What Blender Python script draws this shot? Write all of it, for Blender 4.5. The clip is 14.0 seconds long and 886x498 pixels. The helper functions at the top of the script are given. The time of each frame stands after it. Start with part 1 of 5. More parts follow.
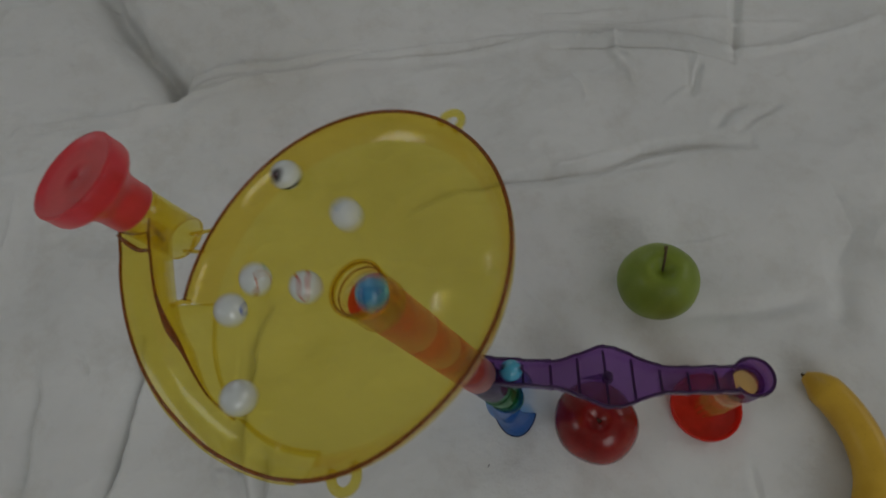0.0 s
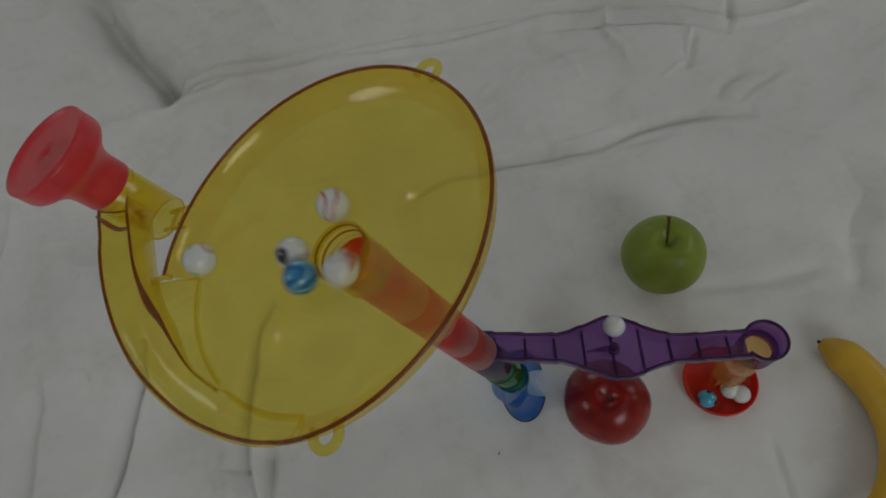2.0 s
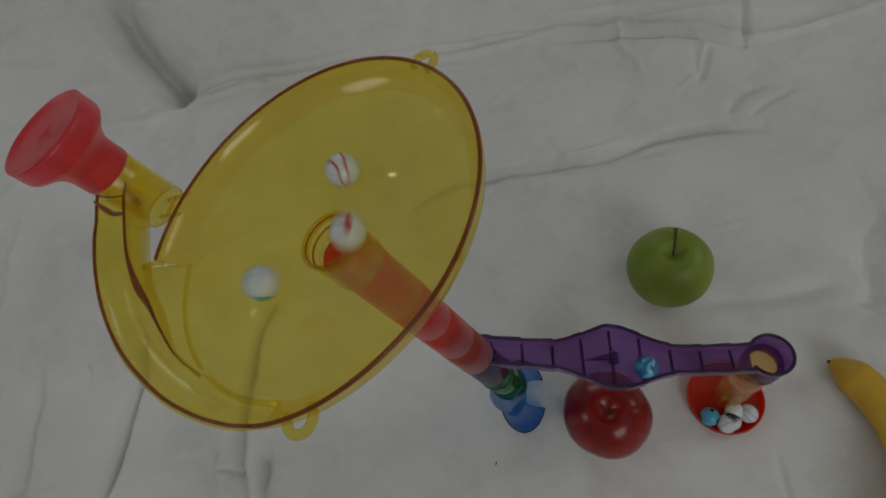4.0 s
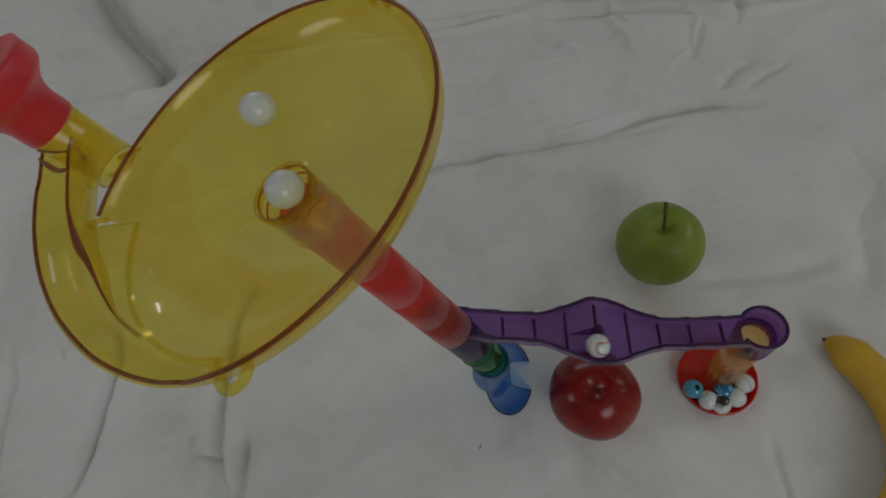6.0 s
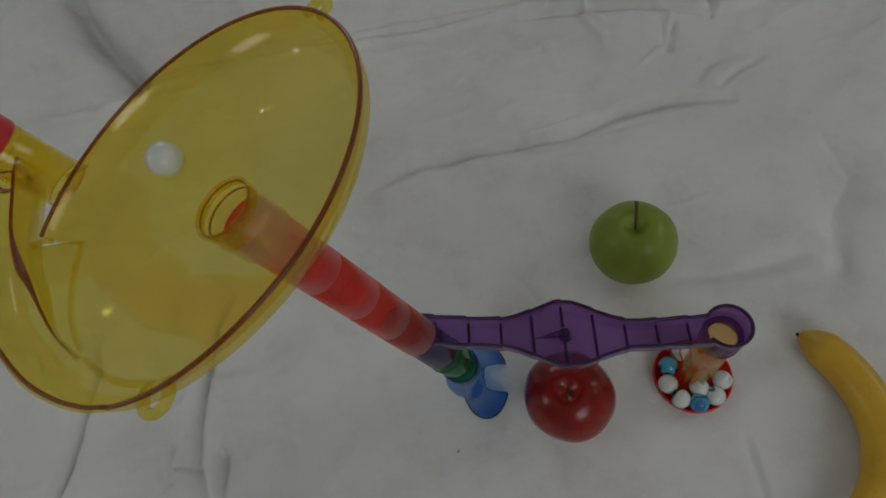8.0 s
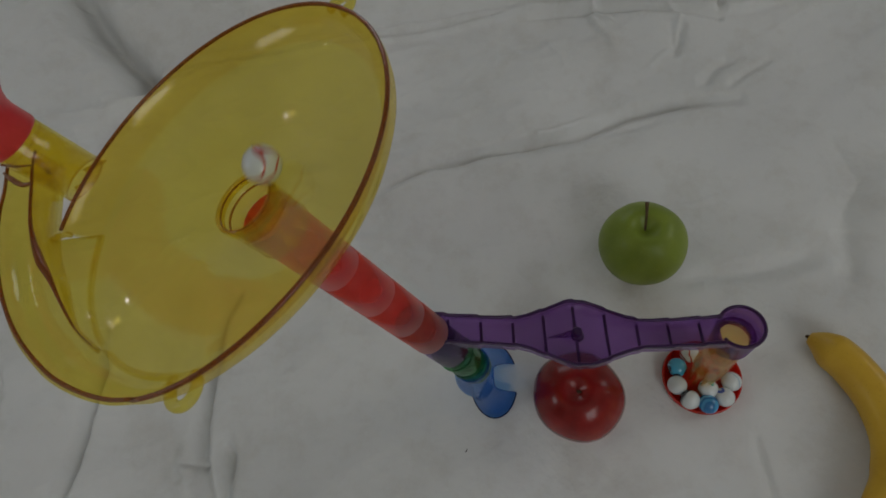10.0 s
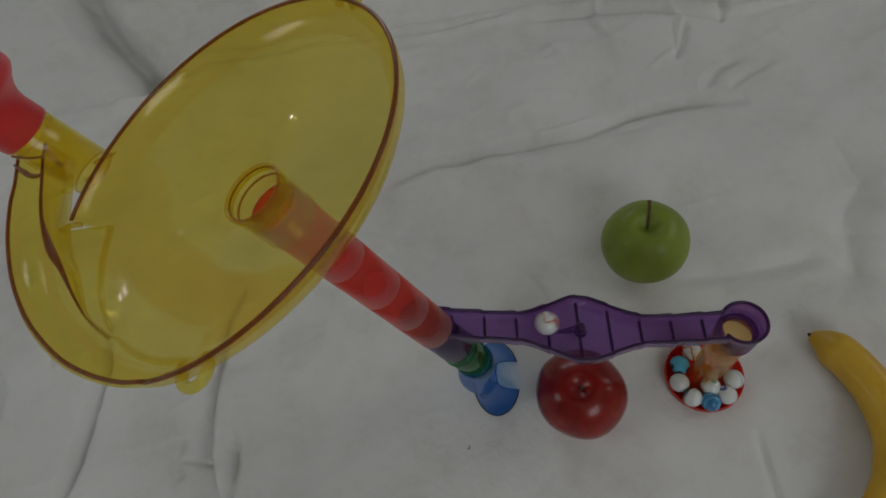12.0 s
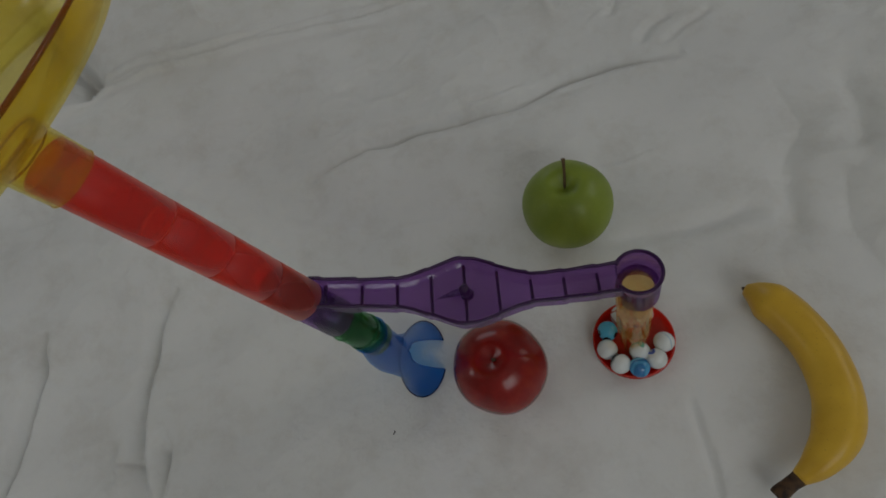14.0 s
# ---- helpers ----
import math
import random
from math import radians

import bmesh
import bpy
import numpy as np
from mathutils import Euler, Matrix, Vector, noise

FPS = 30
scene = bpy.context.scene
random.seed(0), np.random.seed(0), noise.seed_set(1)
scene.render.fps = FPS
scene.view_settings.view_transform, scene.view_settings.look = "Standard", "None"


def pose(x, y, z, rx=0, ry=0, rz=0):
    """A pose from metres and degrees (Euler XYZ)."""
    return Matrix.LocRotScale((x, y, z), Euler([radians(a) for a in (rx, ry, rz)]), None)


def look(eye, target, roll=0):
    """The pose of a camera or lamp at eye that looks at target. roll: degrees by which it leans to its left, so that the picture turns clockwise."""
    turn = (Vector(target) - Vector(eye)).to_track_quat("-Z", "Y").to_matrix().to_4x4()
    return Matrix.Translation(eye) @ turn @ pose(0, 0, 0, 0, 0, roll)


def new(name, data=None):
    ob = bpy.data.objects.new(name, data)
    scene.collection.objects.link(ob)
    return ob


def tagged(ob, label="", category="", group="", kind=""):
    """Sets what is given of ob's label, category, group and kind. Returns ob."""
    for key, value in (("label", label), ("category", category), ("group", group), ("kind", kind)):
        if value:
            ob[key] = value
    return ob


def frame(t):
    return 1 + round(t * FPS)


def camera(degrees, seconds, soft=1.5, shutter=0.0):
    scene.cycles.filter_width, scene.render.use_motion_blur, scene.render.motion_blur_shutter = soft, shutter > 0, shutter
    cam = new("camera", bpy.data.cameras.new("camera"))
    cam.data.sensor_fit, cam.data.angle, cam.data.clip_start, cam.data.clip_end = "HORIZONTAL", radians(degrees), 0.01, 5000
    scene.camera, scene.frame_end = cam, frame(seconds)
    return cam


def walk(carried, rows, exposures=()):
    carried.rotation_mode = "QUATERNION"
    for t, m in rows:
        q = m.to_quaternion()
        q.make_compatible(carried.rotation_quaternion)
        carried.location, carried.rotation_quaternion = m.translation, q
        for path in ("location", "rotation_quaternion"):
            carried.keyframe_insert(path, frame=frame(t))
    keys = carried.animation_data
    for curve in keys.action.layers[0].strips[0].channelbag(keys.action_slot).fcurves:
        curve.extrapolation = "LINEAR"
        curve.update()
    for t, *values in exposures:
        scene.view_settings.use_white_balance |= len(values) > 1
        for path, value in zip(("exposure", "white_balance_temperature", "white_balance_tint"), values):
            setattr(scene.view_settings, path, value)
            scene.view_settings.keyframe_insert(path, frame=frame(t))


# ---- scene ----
cam = camera(77.0, 14.0, soft=1.7, shutter=0.35)
PATH = [
    (0, (-0.0547, -0.0886, 0.5776), (-0.1136, 0.0799, 0.2196), -21.33),
    (0.1, (-0.0477, -0.0956, 0.5703), (-0.1075, 0.0746, 0.2133), -22.90),
    (0.2, (-0.0430, -0.1003, 0.5655), (-0.1036, 0.0711, 0.2092), -23.93),
    (0.5, (-0.0362, -0.1071, 0.5584), (-0.0976, 0.0659, 0.2030), -25.46),
    (1, (-0.0392, -0.1008, 0.5547), (-0.1007, 0.0728, 0.1996), -25.74),
    (1.5, (-0.0444, -0.0989, 0.5542), (-0.1075, 0.0741, 0.1991), -25.41),
    (2, (-0.0476, -0.1062, 0.5557), (-0.1127, 0.0685, 0.2018), -25.40),
    (2.5, (-0.0458, -0.1123, 0.5495), (-0.1151, 0.0647, 0.1976), -25.86),
    (3, (-0.0401, -0.1119, 0.5517), (-0.1139, 0.0737, 0.2051), -25.03),
    (5.5, (-0.0379, -0.1207, 0.5251), (-0.1106, 0.0629, 0.1772), -24.35),
    (6, (-0.0299, -0.1220, 0.5185), (-0.1027, 0.0609, 0.1703), -24.73),
    (6.5, (-0.0152, -0.1184, 0.5156), (-0.0885, 0.0626, 0.1665), -25.89),
    (7, (-0.0033, -0.1163, 0.5116), (-0.0769, 0.0645, 0.1625), -26.63),
    (7.5, (-0.0034, -0.1169, 0.5122), (-0.0754, 0.0652, 0.1634), -26.38),
    (8, (-0.0071, -0.1174, 0.5146), (-0.0788, 0.0651, 0.1659), -26.11),
    (10.5, (-0.0174, -0.1201, 0.5157), (-0.0889, 0.0640, 0.1678), -25.29),
    (11, (-0.0194, -0.1224, 0.5139), (-0.0903, 0.0629, 0.1666), -24.91),
    (11.5, (-0.0189, -0.1223, 0.5148), (-0.0903, 0.0626, 0.1673), -25.07),
    (12, (-0.0178, -0.1253, 0.5157), (-0.0899, 0.0607, 0.1690), -25.21),
    (12.5, (-0.0128, -0.1259, 0.5174), (-0.0852, 0.0617, 0.1717), -25.34),
    (13, (0.0017, -0.1250, 0.5119), (-0.0729, 0.0616, 0.1661), -26.37),
    (13.5, (0.0489, -0.1330, 0.4703), (-0.0353, 0.0558, 0.1278), -30.27),
    (14, (0.0680, -0.1427, 0.4604), (-0.0206, 0.0478, 0.1201), -32.36),
]
walk(cam, [(t, look(eye, target, roll)) for t, eye, target, roll in PATH])

# ---- light: unseen dim room, three daylit windows, an added south fill, pale ceiling ----
scene.view_settings.exposure = 0.0
world = bpy.data.worlds.new("sky")
scene.world = world
world.use_nodes = True
wn = world.node_tree.nodes
sky = wn.new("ShaderNodeTexSky")
sky.sky_type, sky.sun_disc = "NISHITA", False
sky.sun_elevation, sky.sun_rotation = radians(35), radians(100)
wn["Background"].inputs[1].default_value = 0.1
world.node_tree.links.new(sky.outputs[0], wn["Background"].inputs[0])

ROOM = (-2.6, 3.0, -2.2, 3.2, -0.030, 2.45)  # x0 x1 y0 y1 z0 z1


def window_lamp(name, place, target, w, h, power, tint):
    d = bpy.data.lights.new(name, "AREA")
    d.shape, d.size, d.size_y, d.energy, d.color = "RECTANGLE", w, h, power, tint
    ob = new(name, d)
    ob.matrix_world = look(place, target)
    return ob


window_lamp("daylight_east", (2.97, 0.75, 1.60), (0, 0.3, 0.5), 1.5, 1.2, 7.2, (0.97, 0.96, 0.88))
window_lamp("daylight_north", (-0.9, 3.17, 1.60), (-0.3, 0, 0.5), 1.5, 1.2, 7.4, (0.87, 0.94, 0.95))
# Added fill light that lifts the near side and the ambient level.
window_lamp("fill_south", (1.1, -2.17, 1.60), (0.2, 0, 0.3), 1.4, 1.2, 13.0, (0.96, 0.98, 0.95))
window_lamp("daylight_west", (-2.57, -0.45, 1.75), (0, -0.1, 0.4), 0.7, 0.9, 4.6, (0.93, 0.97, 0.97))


def bulb_lamp(name, place, power):
    d = bpy.data.lights.new(name, "POINT")
    d.energy, d.shadow_soft_size, d.color = power, 0.012, (1.0, 0.95, 0.86)
    new(name, d).location = place


bulb_lamp("small_bulb_west", (-2.17, 1.31, 1.30), 0.08)
bulb_lamp("small_bulb_northwest", (-1.83, 1.52, 1.58), 0.06)


# ---- materials ----
def tree(name):
    m = bpy.data.materials.new(name)
    m.use_nodes = True
    nt = m.node_tree
    nt.nodes.clear()
    return m, nt, nt.nodes.new("ShaderNodeOutputMaterial")


def node(nt, kind, **values):
    n = nt.nodes.new(kind)
    for key, v in values.items():
        n.inputs[key.replace("_", " ")].default_value = v
    return n


def rgb(c):
    return (*c, 1.0)


def ramp(nt, source, stops):
    r = nt.nodes.new("ShaderNodeValToRGB")
    e = r.color_ramp.elements
    while len(e) < len(stops):
        e.new(0.5)
    for k, (p, c) in zip(e, stops):
        k.position, k.color = p, rgb(c)
    nt.links.new(source, r.inputs[0])
    return r.outputs[0]


def coords(nt):
    return nt.nodes.new("ShaderNodeTexCoord").outputs["Object"]


def bump(nt, source, strength, distance):
    b = node(nt, "ShaderNodeBump", Strength=strength, Distance=distance)
    nt.links.new(source, b.inputs["Height"])
    return b.outputs[0]


def noise_of(nt, scale, detail=3.0, rough=0.55):
    n = node(nt, "ShaderNodeTexNoise", Scale=scale, Detail=detail, Roughness=rough)
    nt.links.new(coords(nt), n.inputs["Vector"])
    return n.outputs[0]


def solid(name, stops, scale, roughness, relief=0.2, depth=0.0005, fine=900.0):
    """An opaque surface whose colour wanders between the stops, with a fine relief."""
    m, nt, out = tree(name)
    p = node(nt, "ShaderNodeBsdfPrincipled", Roughness=roughness)
    nt.links.new(ramp(nt, noise_of(nt, scale), stops), p.inputs["Base Color"])
    nt.links.new(bump(nt, noise_of(nt, fine), relief, depth), p.inputs["Normal"])
    nt.links.new(p.outputs[0], out.inputs[0])
    return m


def plastic(name, tint, body, cloudy, gloss_rough=0.12):
    """Clear dyed plastic: tint is what one surface lets through, body the dye's own colour, cloudy its share."""
    m, nt, out = tree(name)
    clear = node(nt, "ShaderNodeBsdfTransparent", Color=rgb(tint))
    wear = noise_of(nt, 60.0, 5.0, 0.65)
    dye = node(nt, "ShaderNodeBsdfDiffuse", Color=rgb(body))
    glow = node(nt, "ShaderNodeBsdfTranslucent", Color=rgb(body))
    both = node(nt, "ShaderNodeMixShader", Fac=0.5)
    nt.links.new(dye.outputs[0], both.inputs[1])
    nt.links.new(glow.outputs[0], both.inputs[2])
    share = nt.nodes.new("ShaderNodeMapRange")
    share.inputs[1].default_value, share.inputs[2].default_value = 0.3, 0.75
    share.inputs[3].default_value, share.inputs[4].default_value = cloudy * 0.85, cloudy * 1.2
    nt.links.new(wear, share.inputs[0])
    base = node(nt, "ShaderNodeMixShader")
    nt.links.new(share.outputs[0], base.inputs[0])
    nt.links.new(clear.outputs[0], base.inputs[1])
    nt.links.new(both.outputs[0], base.inputs[2])
    shine = node(nt, "ShaderNodeBsdfGlossy", Roughness=gloss_rough, Color=(1, 1, 1, 1))
    nt.links.new(bump(nt, noise_of(nt, 90.0), 0.04, 0.0008), shine.inputs["Normal"])
    facing = node(nt, "ShaderNodeLayerWeight", Blend=0.5)
    edge = nt.nodes.new("ShaderNodeMapRange")
    edge.interpolation_type = "SMOOTHSTEP"
    edge.inputs[1].default_value, edge.inputs[2].default_value = 0.25, 1.0
    edge.inputs[3].default_value, edge.inputs[4].default_value = 0.032, 0.28
    nt.links.new(facing.outputs["Facing"], edge.inputs[0])
    top = node(nt, "ShaderNodeMixShader")
    nt.links.new(edge.outputs[0], top.inputs[0])
    nt.links.new(base.outputs[0], top.inputs[1])
    nt.links.new(shine.outputs[0], top.inputs[2])
    nt.links.new(top.outputs[0], out.inputs[0])
    return m


def cloth_material():
    m, nt, out = tree("white_cotton")
    p = node(nt, "ShaderNodeBsdfPrincipled", Roughness=0.92)
    p.inputs["Sheen Weight"].default_value = 0.15
    large = noise_of(nt, 5.0, 4.0)
    stain = noise_of(nt, 19.0, 5.0, 0.7)
    mix = node(nt, "ShaderNodeMix")
    mix.data_type, mix.blend_type = "RGBA", "MULTIPLY"
    mix.inputs[0].default_value = 1.0
    nt.links.new(ramp(nt, large, [(0.3, (0.69, 0.695, 0.685)), (0.7, (0.79, 0.795, 0.785))]), mix.inputs[6])
    nt.links.new(ramp(nt, stain, [(0.28, (0.885, 0.87, 0.845)), (0.50, (0.985, 0.985, 0.98)), (0.68, (1.0, 1.0, 1.0))]), mix.inputs[7])
    nt.links.new(mix.outputs[2], p.inputs["Base Color"])
    weave = nt.nodes.new("ShaderNodeMath")
    weave.operation = "ADD"
    waves = []
    for axis in ("X", "Y"):
        w = node(nt, "ShaderNodeTexWave", Scale=420.0, Distortion=1.2, Detail=1.0)
        w.bands_direction = axis
        nt.links.new(coords(nt), w.inputs["Vector"])
        waves.append(w.outputs[1])
    nt.links.new(waves[0], weave.inputs[0])
    nt.links.new(waves[1], weave.inputs[1])
    fine = bump(nt, weave.outputs[0], 0.28, 0.0003)
    b = node(nt, "ShaderNodeBump", Strength=0.6, Distance=0.0045)
    nt.links.new(noise_of(nt, 38.0, 5.0, 0.6), b.inputs["Height"])
    nt.links.new(fine, b.inputs["Normal"])
    nt.links.new(b.outputs[0], p.inputs["Normal"])
    nt.links.new(p.outputs[0], out.inputs[0])
    return m


def fruit(name, stops, scale, streak, freckle, roughness):
    """Apple skin: lengthwise streaks, pale freckles and a waxy coat."""
    m, nt, out = tree(name)
    p = node(nt, "ShaderNodeBsdfPrincipled", Roughness=roughness)
    p.inputs["Coat Weight"].default_value = 0.12
    p.inputs["Specular IOR Level"].default_value = 0.36
    p.inputs["Coat Roughness"].default_value = 0.12
    mapping = nt.nodes.new("ShaderNodeMapping")
    mapping.inputs["Scale"].default_value = (1, 1, streak)
    nt.links.new(coords(nt), mapping.inputs["Vector"])
    n = node(nt, "ShaderNodeTexNoise", Scale=scale, Detail=5.0, Roughness=0.6)
    nt.links.new(mapping.outputs[0], n.inputs["Vector"])
    v = node(nt, "ShaderNodeTexVoronoi", Scale=260.0)
    nt.links.new(coords(nt), v.inputs["Vector"])
    mix = node(nt, "ShaderNodeMix")
    mix.data_type = "RGBA"
    nt.links.new(ramp(nt, v.outputs["Distance"], [(0.05, (0.35, 0.35, 0.35)), (0.16, (0, 0, 0))]), mix.inputs[0])
    nt.links.new(ramp(nt, n.outputs[0], stops), mix.inputs[6])
    mix.inputs[7].default_value = rgb(freckle)
    nt.links.new(mix.outputs[2], p.inputs["Base Color"])
    nt.links.new(bump(nt, noise_of(nt, 220.0), 0.05, 0.0005), p.inputs["Normal"])
    nt.links.new(p.outputs[0], out.inputs[0])
    return m


def spotted_glass(name, ground, spot):
    """A glossy glass marble with round dark spots."""
    m, nt, out = tree(name)
    p = node(nt, "ShaderNodeBsdfPrincipled", Roughness=0.06)
    p.inputs["Coat Weight"].default_value = 0.5
    v = node(nt, "ShaderNodeTexVoronoi", Scale=105.0, Randomness=0.6)
    nt.links.new(coords(nt), v.inputs["Vector"])
    nt.links.new(ramp(nt, v.outputs["Distance"], [(0.0, spot), (0.27, spot), (0.31, ground), (1.0, ground)]), p.inputs["Base Color"])
    nt.links.new(p.outputs[0], out.inputs[0])
    return m


def marble_glass(name, ground, swirls, width=0.06, turn=(0.4, 0.2, 0.0)):
    """A glossy glass marble: milky ground with a few twisted bands."""
    m, nt, out = tree(name)
    p = node(nt, "ShaderNodeBsdfPrincipled", Roughness=0.06)
    p.inputs["Coat Weight"].default_value = 0.5
    mapping = nt.nodes.new("ShaderNodeMapping")
    mapping.inputs["Rotation"].default_value = turn
    nt.links.new(coords(nt), mapping.inputs["Vector"])
    w = node(nt, "ShaderNodeTexNoise", Scale=48.0, Detail=0.0, Distortion=0.7)
    nt.links.new(mapping.outputs[0], w.inputs["Vector"])
    stops = [(0.0, ground)]
    for k, (at, c) in enumerate(swirls):
        stops += [(at - width, ground), (at - width * 0.6, c), (at + width * 0.6, c), (at + width, ground)]
    nt.links.new(ramp(nt, w.outputs[0], stops), p.inputs["Base Color"])
    nt.links.new(p.outputs[0], out.inputs[0])
    return m


WHITE = (0.66, 0.70, 0.695)
M_CLOTH = cloth_material()
M_WALL = solid("painted_plaster", [(0.3, (0.68, 0.67, 0.65)), (0.7, (0.75, 0.74, 0.72))], 3.0, 0.85)
M_CEIL = solid("ceiling_paint", [(0.3, (0.80, 0.79, 0.78)), (0.7, (0.85, 0.84, 0.83))], 3.0, 0.9)
M_BOARDS = solid("floor_boards", [(0.3, (0.22, 0.14, 0.08)), (0.7, (0.34, 0.22, 0.13))], 6.0, 0.5)
M_FRAME = solid("window_paint", [(0.3, (0.76, 0.76, 0.74)), (0.7, (0.82, 0.82, 0.80))], 8.0, 0.4)
M_YELLOW = plastic("yellow_plastic", (0.965, 0.895, 0.385), (0.90, 0.79, 0.17), 0.085, 0.055)
# Same yellow; the longer light path seen edge-on is put into the tint.
M_YELLOW_DEEP = plastic("yellow_plastic_deepened", (0.95, 0.845, 0.33), (0.87, 0.68, 0.11), 0.09, 0.13)
# Amber copies of the yellow: edge-on darkening of clear plastic, painted in as tint.
M_YELLOW_EDGE = plastic("yellow_edge_darkened", (0.66, 0.36, 0.10), (0.32, 0.12, 0.02), 0.30, 0.2)
M_HUB_EDGE = plastic("yellow_hub_edge_darkened", (0.80, 0.56, 0.16), (0.55, 0.28, 0.04), 0.20, 0.1)
M_RED = plastic("red_plastic", (0.965, 0.39, 0.28), (0.76, 0.05, 0.035), 0.19, 0.5)
# Clearer copy of the red; the lighter tint offsets shade where tubes overlap.
M_RED_SLEEVE = plastic("clearer_red_plastic", (0.97, 0.66, 0.56), (0.70, 0.05, 0.035), 0.07, 0.4)
M_PINK = plastic("red_funnel_plastic", (0.93, 0.28, 0.30), (0.90, 0.12, 0.16), 0.40, 0.36)
M_PURPLE = plastic("purple_plastic", (0.60, 0.41, 0.73), (0.20, 0.08, 0.30), 0.20, 0.15)
# Edge-on darkening of the purple put into the tint; ribs and peg share it.
M_VIOLET_EDGE = plastic("purple_edge_darkened", (0.34, 0.13, 0.44), (0.10, 0.022, 0.15), 0.5, 0.35)
M_GREEN = plastic("green_plastic", (0.36, 0.74, 0.44), (0.03, 0.27, 0.09), 0.18, 0.12)
M_BLUE = plastic("blue_plastic", (0.27, 0.61, 0.90), (0.02, 0.18, 0.48), 0.13, 0.12)
# Darker copy of the blue, with the edge-on darkening put into its tint.
M_BLUE_EDGE = plastic("blue_edge_darkened", (0.12, 0.22, 0.45), (0.01, 0.03, 0.12), 0.5, 0.2)
M_TRAY = plastic("red_tray_plastic", (0.88, 0.12, 0.08), (0.86, 0.07, 0.045), 0.66, 0.15)
M_ORANGE = plastic("pale_orange_plastic", (0.97, 0.85, 0.58), (0.85, 0.60, 0.24), 0.17, 0.10)
M_GREENAPPLE = fruit("green_apple_skin", [(0.3, (0.155, 0.215, 0.018)), (0.7, (0.235, 0.305, 0.035))], 26.0, 0.35, (0.30, 0.40, 0.10), 0.48)
M_REDAPPLE = fruit("red_apple_skin", [(0.3, (0.155, 0.006, 0.005)), (0.55, (0.24, 0.010, 0.008)), (0.8, (0.34, 0.035, 0.014))], 34.0, 0.3, (0.28, 0.06, 0.03), 0.24)
M_STALK = solid("apple_stalk", [(0.3, (0.05, 0.030, 0.015)), (0.7, (0.13, 0.08, 0.03))], 120.0, 0.8)
M_BANANA = fruit("banana_skin", [(0.3, (0.57, 0.33, 0.022)), (0.7, (0.72, 0.45, 0.040))], 22.0, 1.0, (0.26, 0.12, 0.02), 0.42)
M_BANANA_END = solid("banana_tip", [(0.35, (0.02, 0.012, 0.008)), (0.65, (0.10, 0.05, 0.02))], 160.0, 0.85)
M_CRUMB = solid("crumb", [(0.3, (0.05, 0.05, 0.045)), (0.7, (0.12, 0.11, 0.10))], 400.0, 0.9)


# ---- mesh helpers ----
def part(name, bm, material, parent=None, label="", smooth=True):
    bmesh.ops.recalc_face_normals(bm, faces=bm.faces[:])
    me = bpy.data.meshes.new(name)
    for f in bm.faces:
        f.smooth = smooth
    bm.to_mesh(me)
    bm.free()
    me.materials.append(material)
    ob = new(name, me)
    if parent:
        ob.parent = parent
    if label:
        ob["label"] = label
    return ob


def edged(ob, angle=35):
    """Keeps edges sharper than the angle crisp."""
    ob.data.set_sharp_from_angle(angle=radians(angle))
    return ob


def lathe(profile, place=Matrix(), seg=64, arc=(0.0, 360.0), bm=None, closed=False, caps=False):
    """Turns a profile of (radius, height) round the z axis of place."""
    bm = bm or bmesh.new()
    full = arc[1] - arc[0] >= 360
    n = seg if full else seg + 1
    rings = []
    for k in range(n):
        q = radians(arc[0] + (arc[1] - arc[0]) * k / seg)
        rings.append([bm.verts.new(place @ Vector((r * math.cos(q), r * math.sin(q), z))) for r, z in profile])
    m = len(profile)
    for k in range(seg if full else seg):
        a, b = rings[k], rings[(k + 1) % n]
        for j in range(m if closed else m - 1):
            c = (j + 1) % m
            quad = [a[j], b[j], b[c], a[c]]
            bm.faces.new(quad)
    if not full and (closed or caps):
        bm.faces.new(rings[0])
        bm.faces.new(rings[-1][::-1])
    return bm


def pipe(outer, inner, z0, z1, place, seg=48, bead=0.0):
    """A tube with wall thickness and softened ends; bead: a collar at its upper end."""
    b = 0.0004
    prof = [(inner, z0 + b), (inner + b, z0), (outer - b, z0), (outer, z0 + b)]
    if bead:
        prof += [(outer, z1 - 0.006), (outer + bead, z1 - 0.0052), (outer + bead, z1 - b)]
        prof += [(outer + bead - b, z1)]
    else:
        prof += [(outer, z1 - b), (outer - b, z1)]
    prof += [(inner + b, z1), (inner, z1 - b)]
    return lathe(prof, place, seg, closed=True)


def sweep(points, radii, seg=14, bm=None, squash=1.0):
    """A round rope through the points, with a radius at each, closed at its ends."""
    bm = bm or bmesh.new()
    pts = [Vector(p) for p in points]
    rings = []
    side = None
    for k, p in enumerate(pts):
        way = (pts[min(k + 1, len(pts) - 1)] - pts[max(k - 1, 0)]).normalized()
        if side is None:
            side = way.orthogonal().normalized()
        side = (side - way * side.dot(way)).normalized()
        other = way.cross(side)
        rings.append([bm.verts.new(p + radii[k] * (math.cos(q) * side + squash * math.sin(q) * other)) for q in (2 * math.pi * j / seg for j in range(seg))])
    for a, b in zip(rings, rings[1:]):
        for j in range(seg):
            bm.faces.new([a[j], a[(j + 1) % seg], b[(j + 1) % seg], b[j]])
    bm.faces.new(rings[0][::-1])
    bm.faces.new(rings[-1])
    return bm


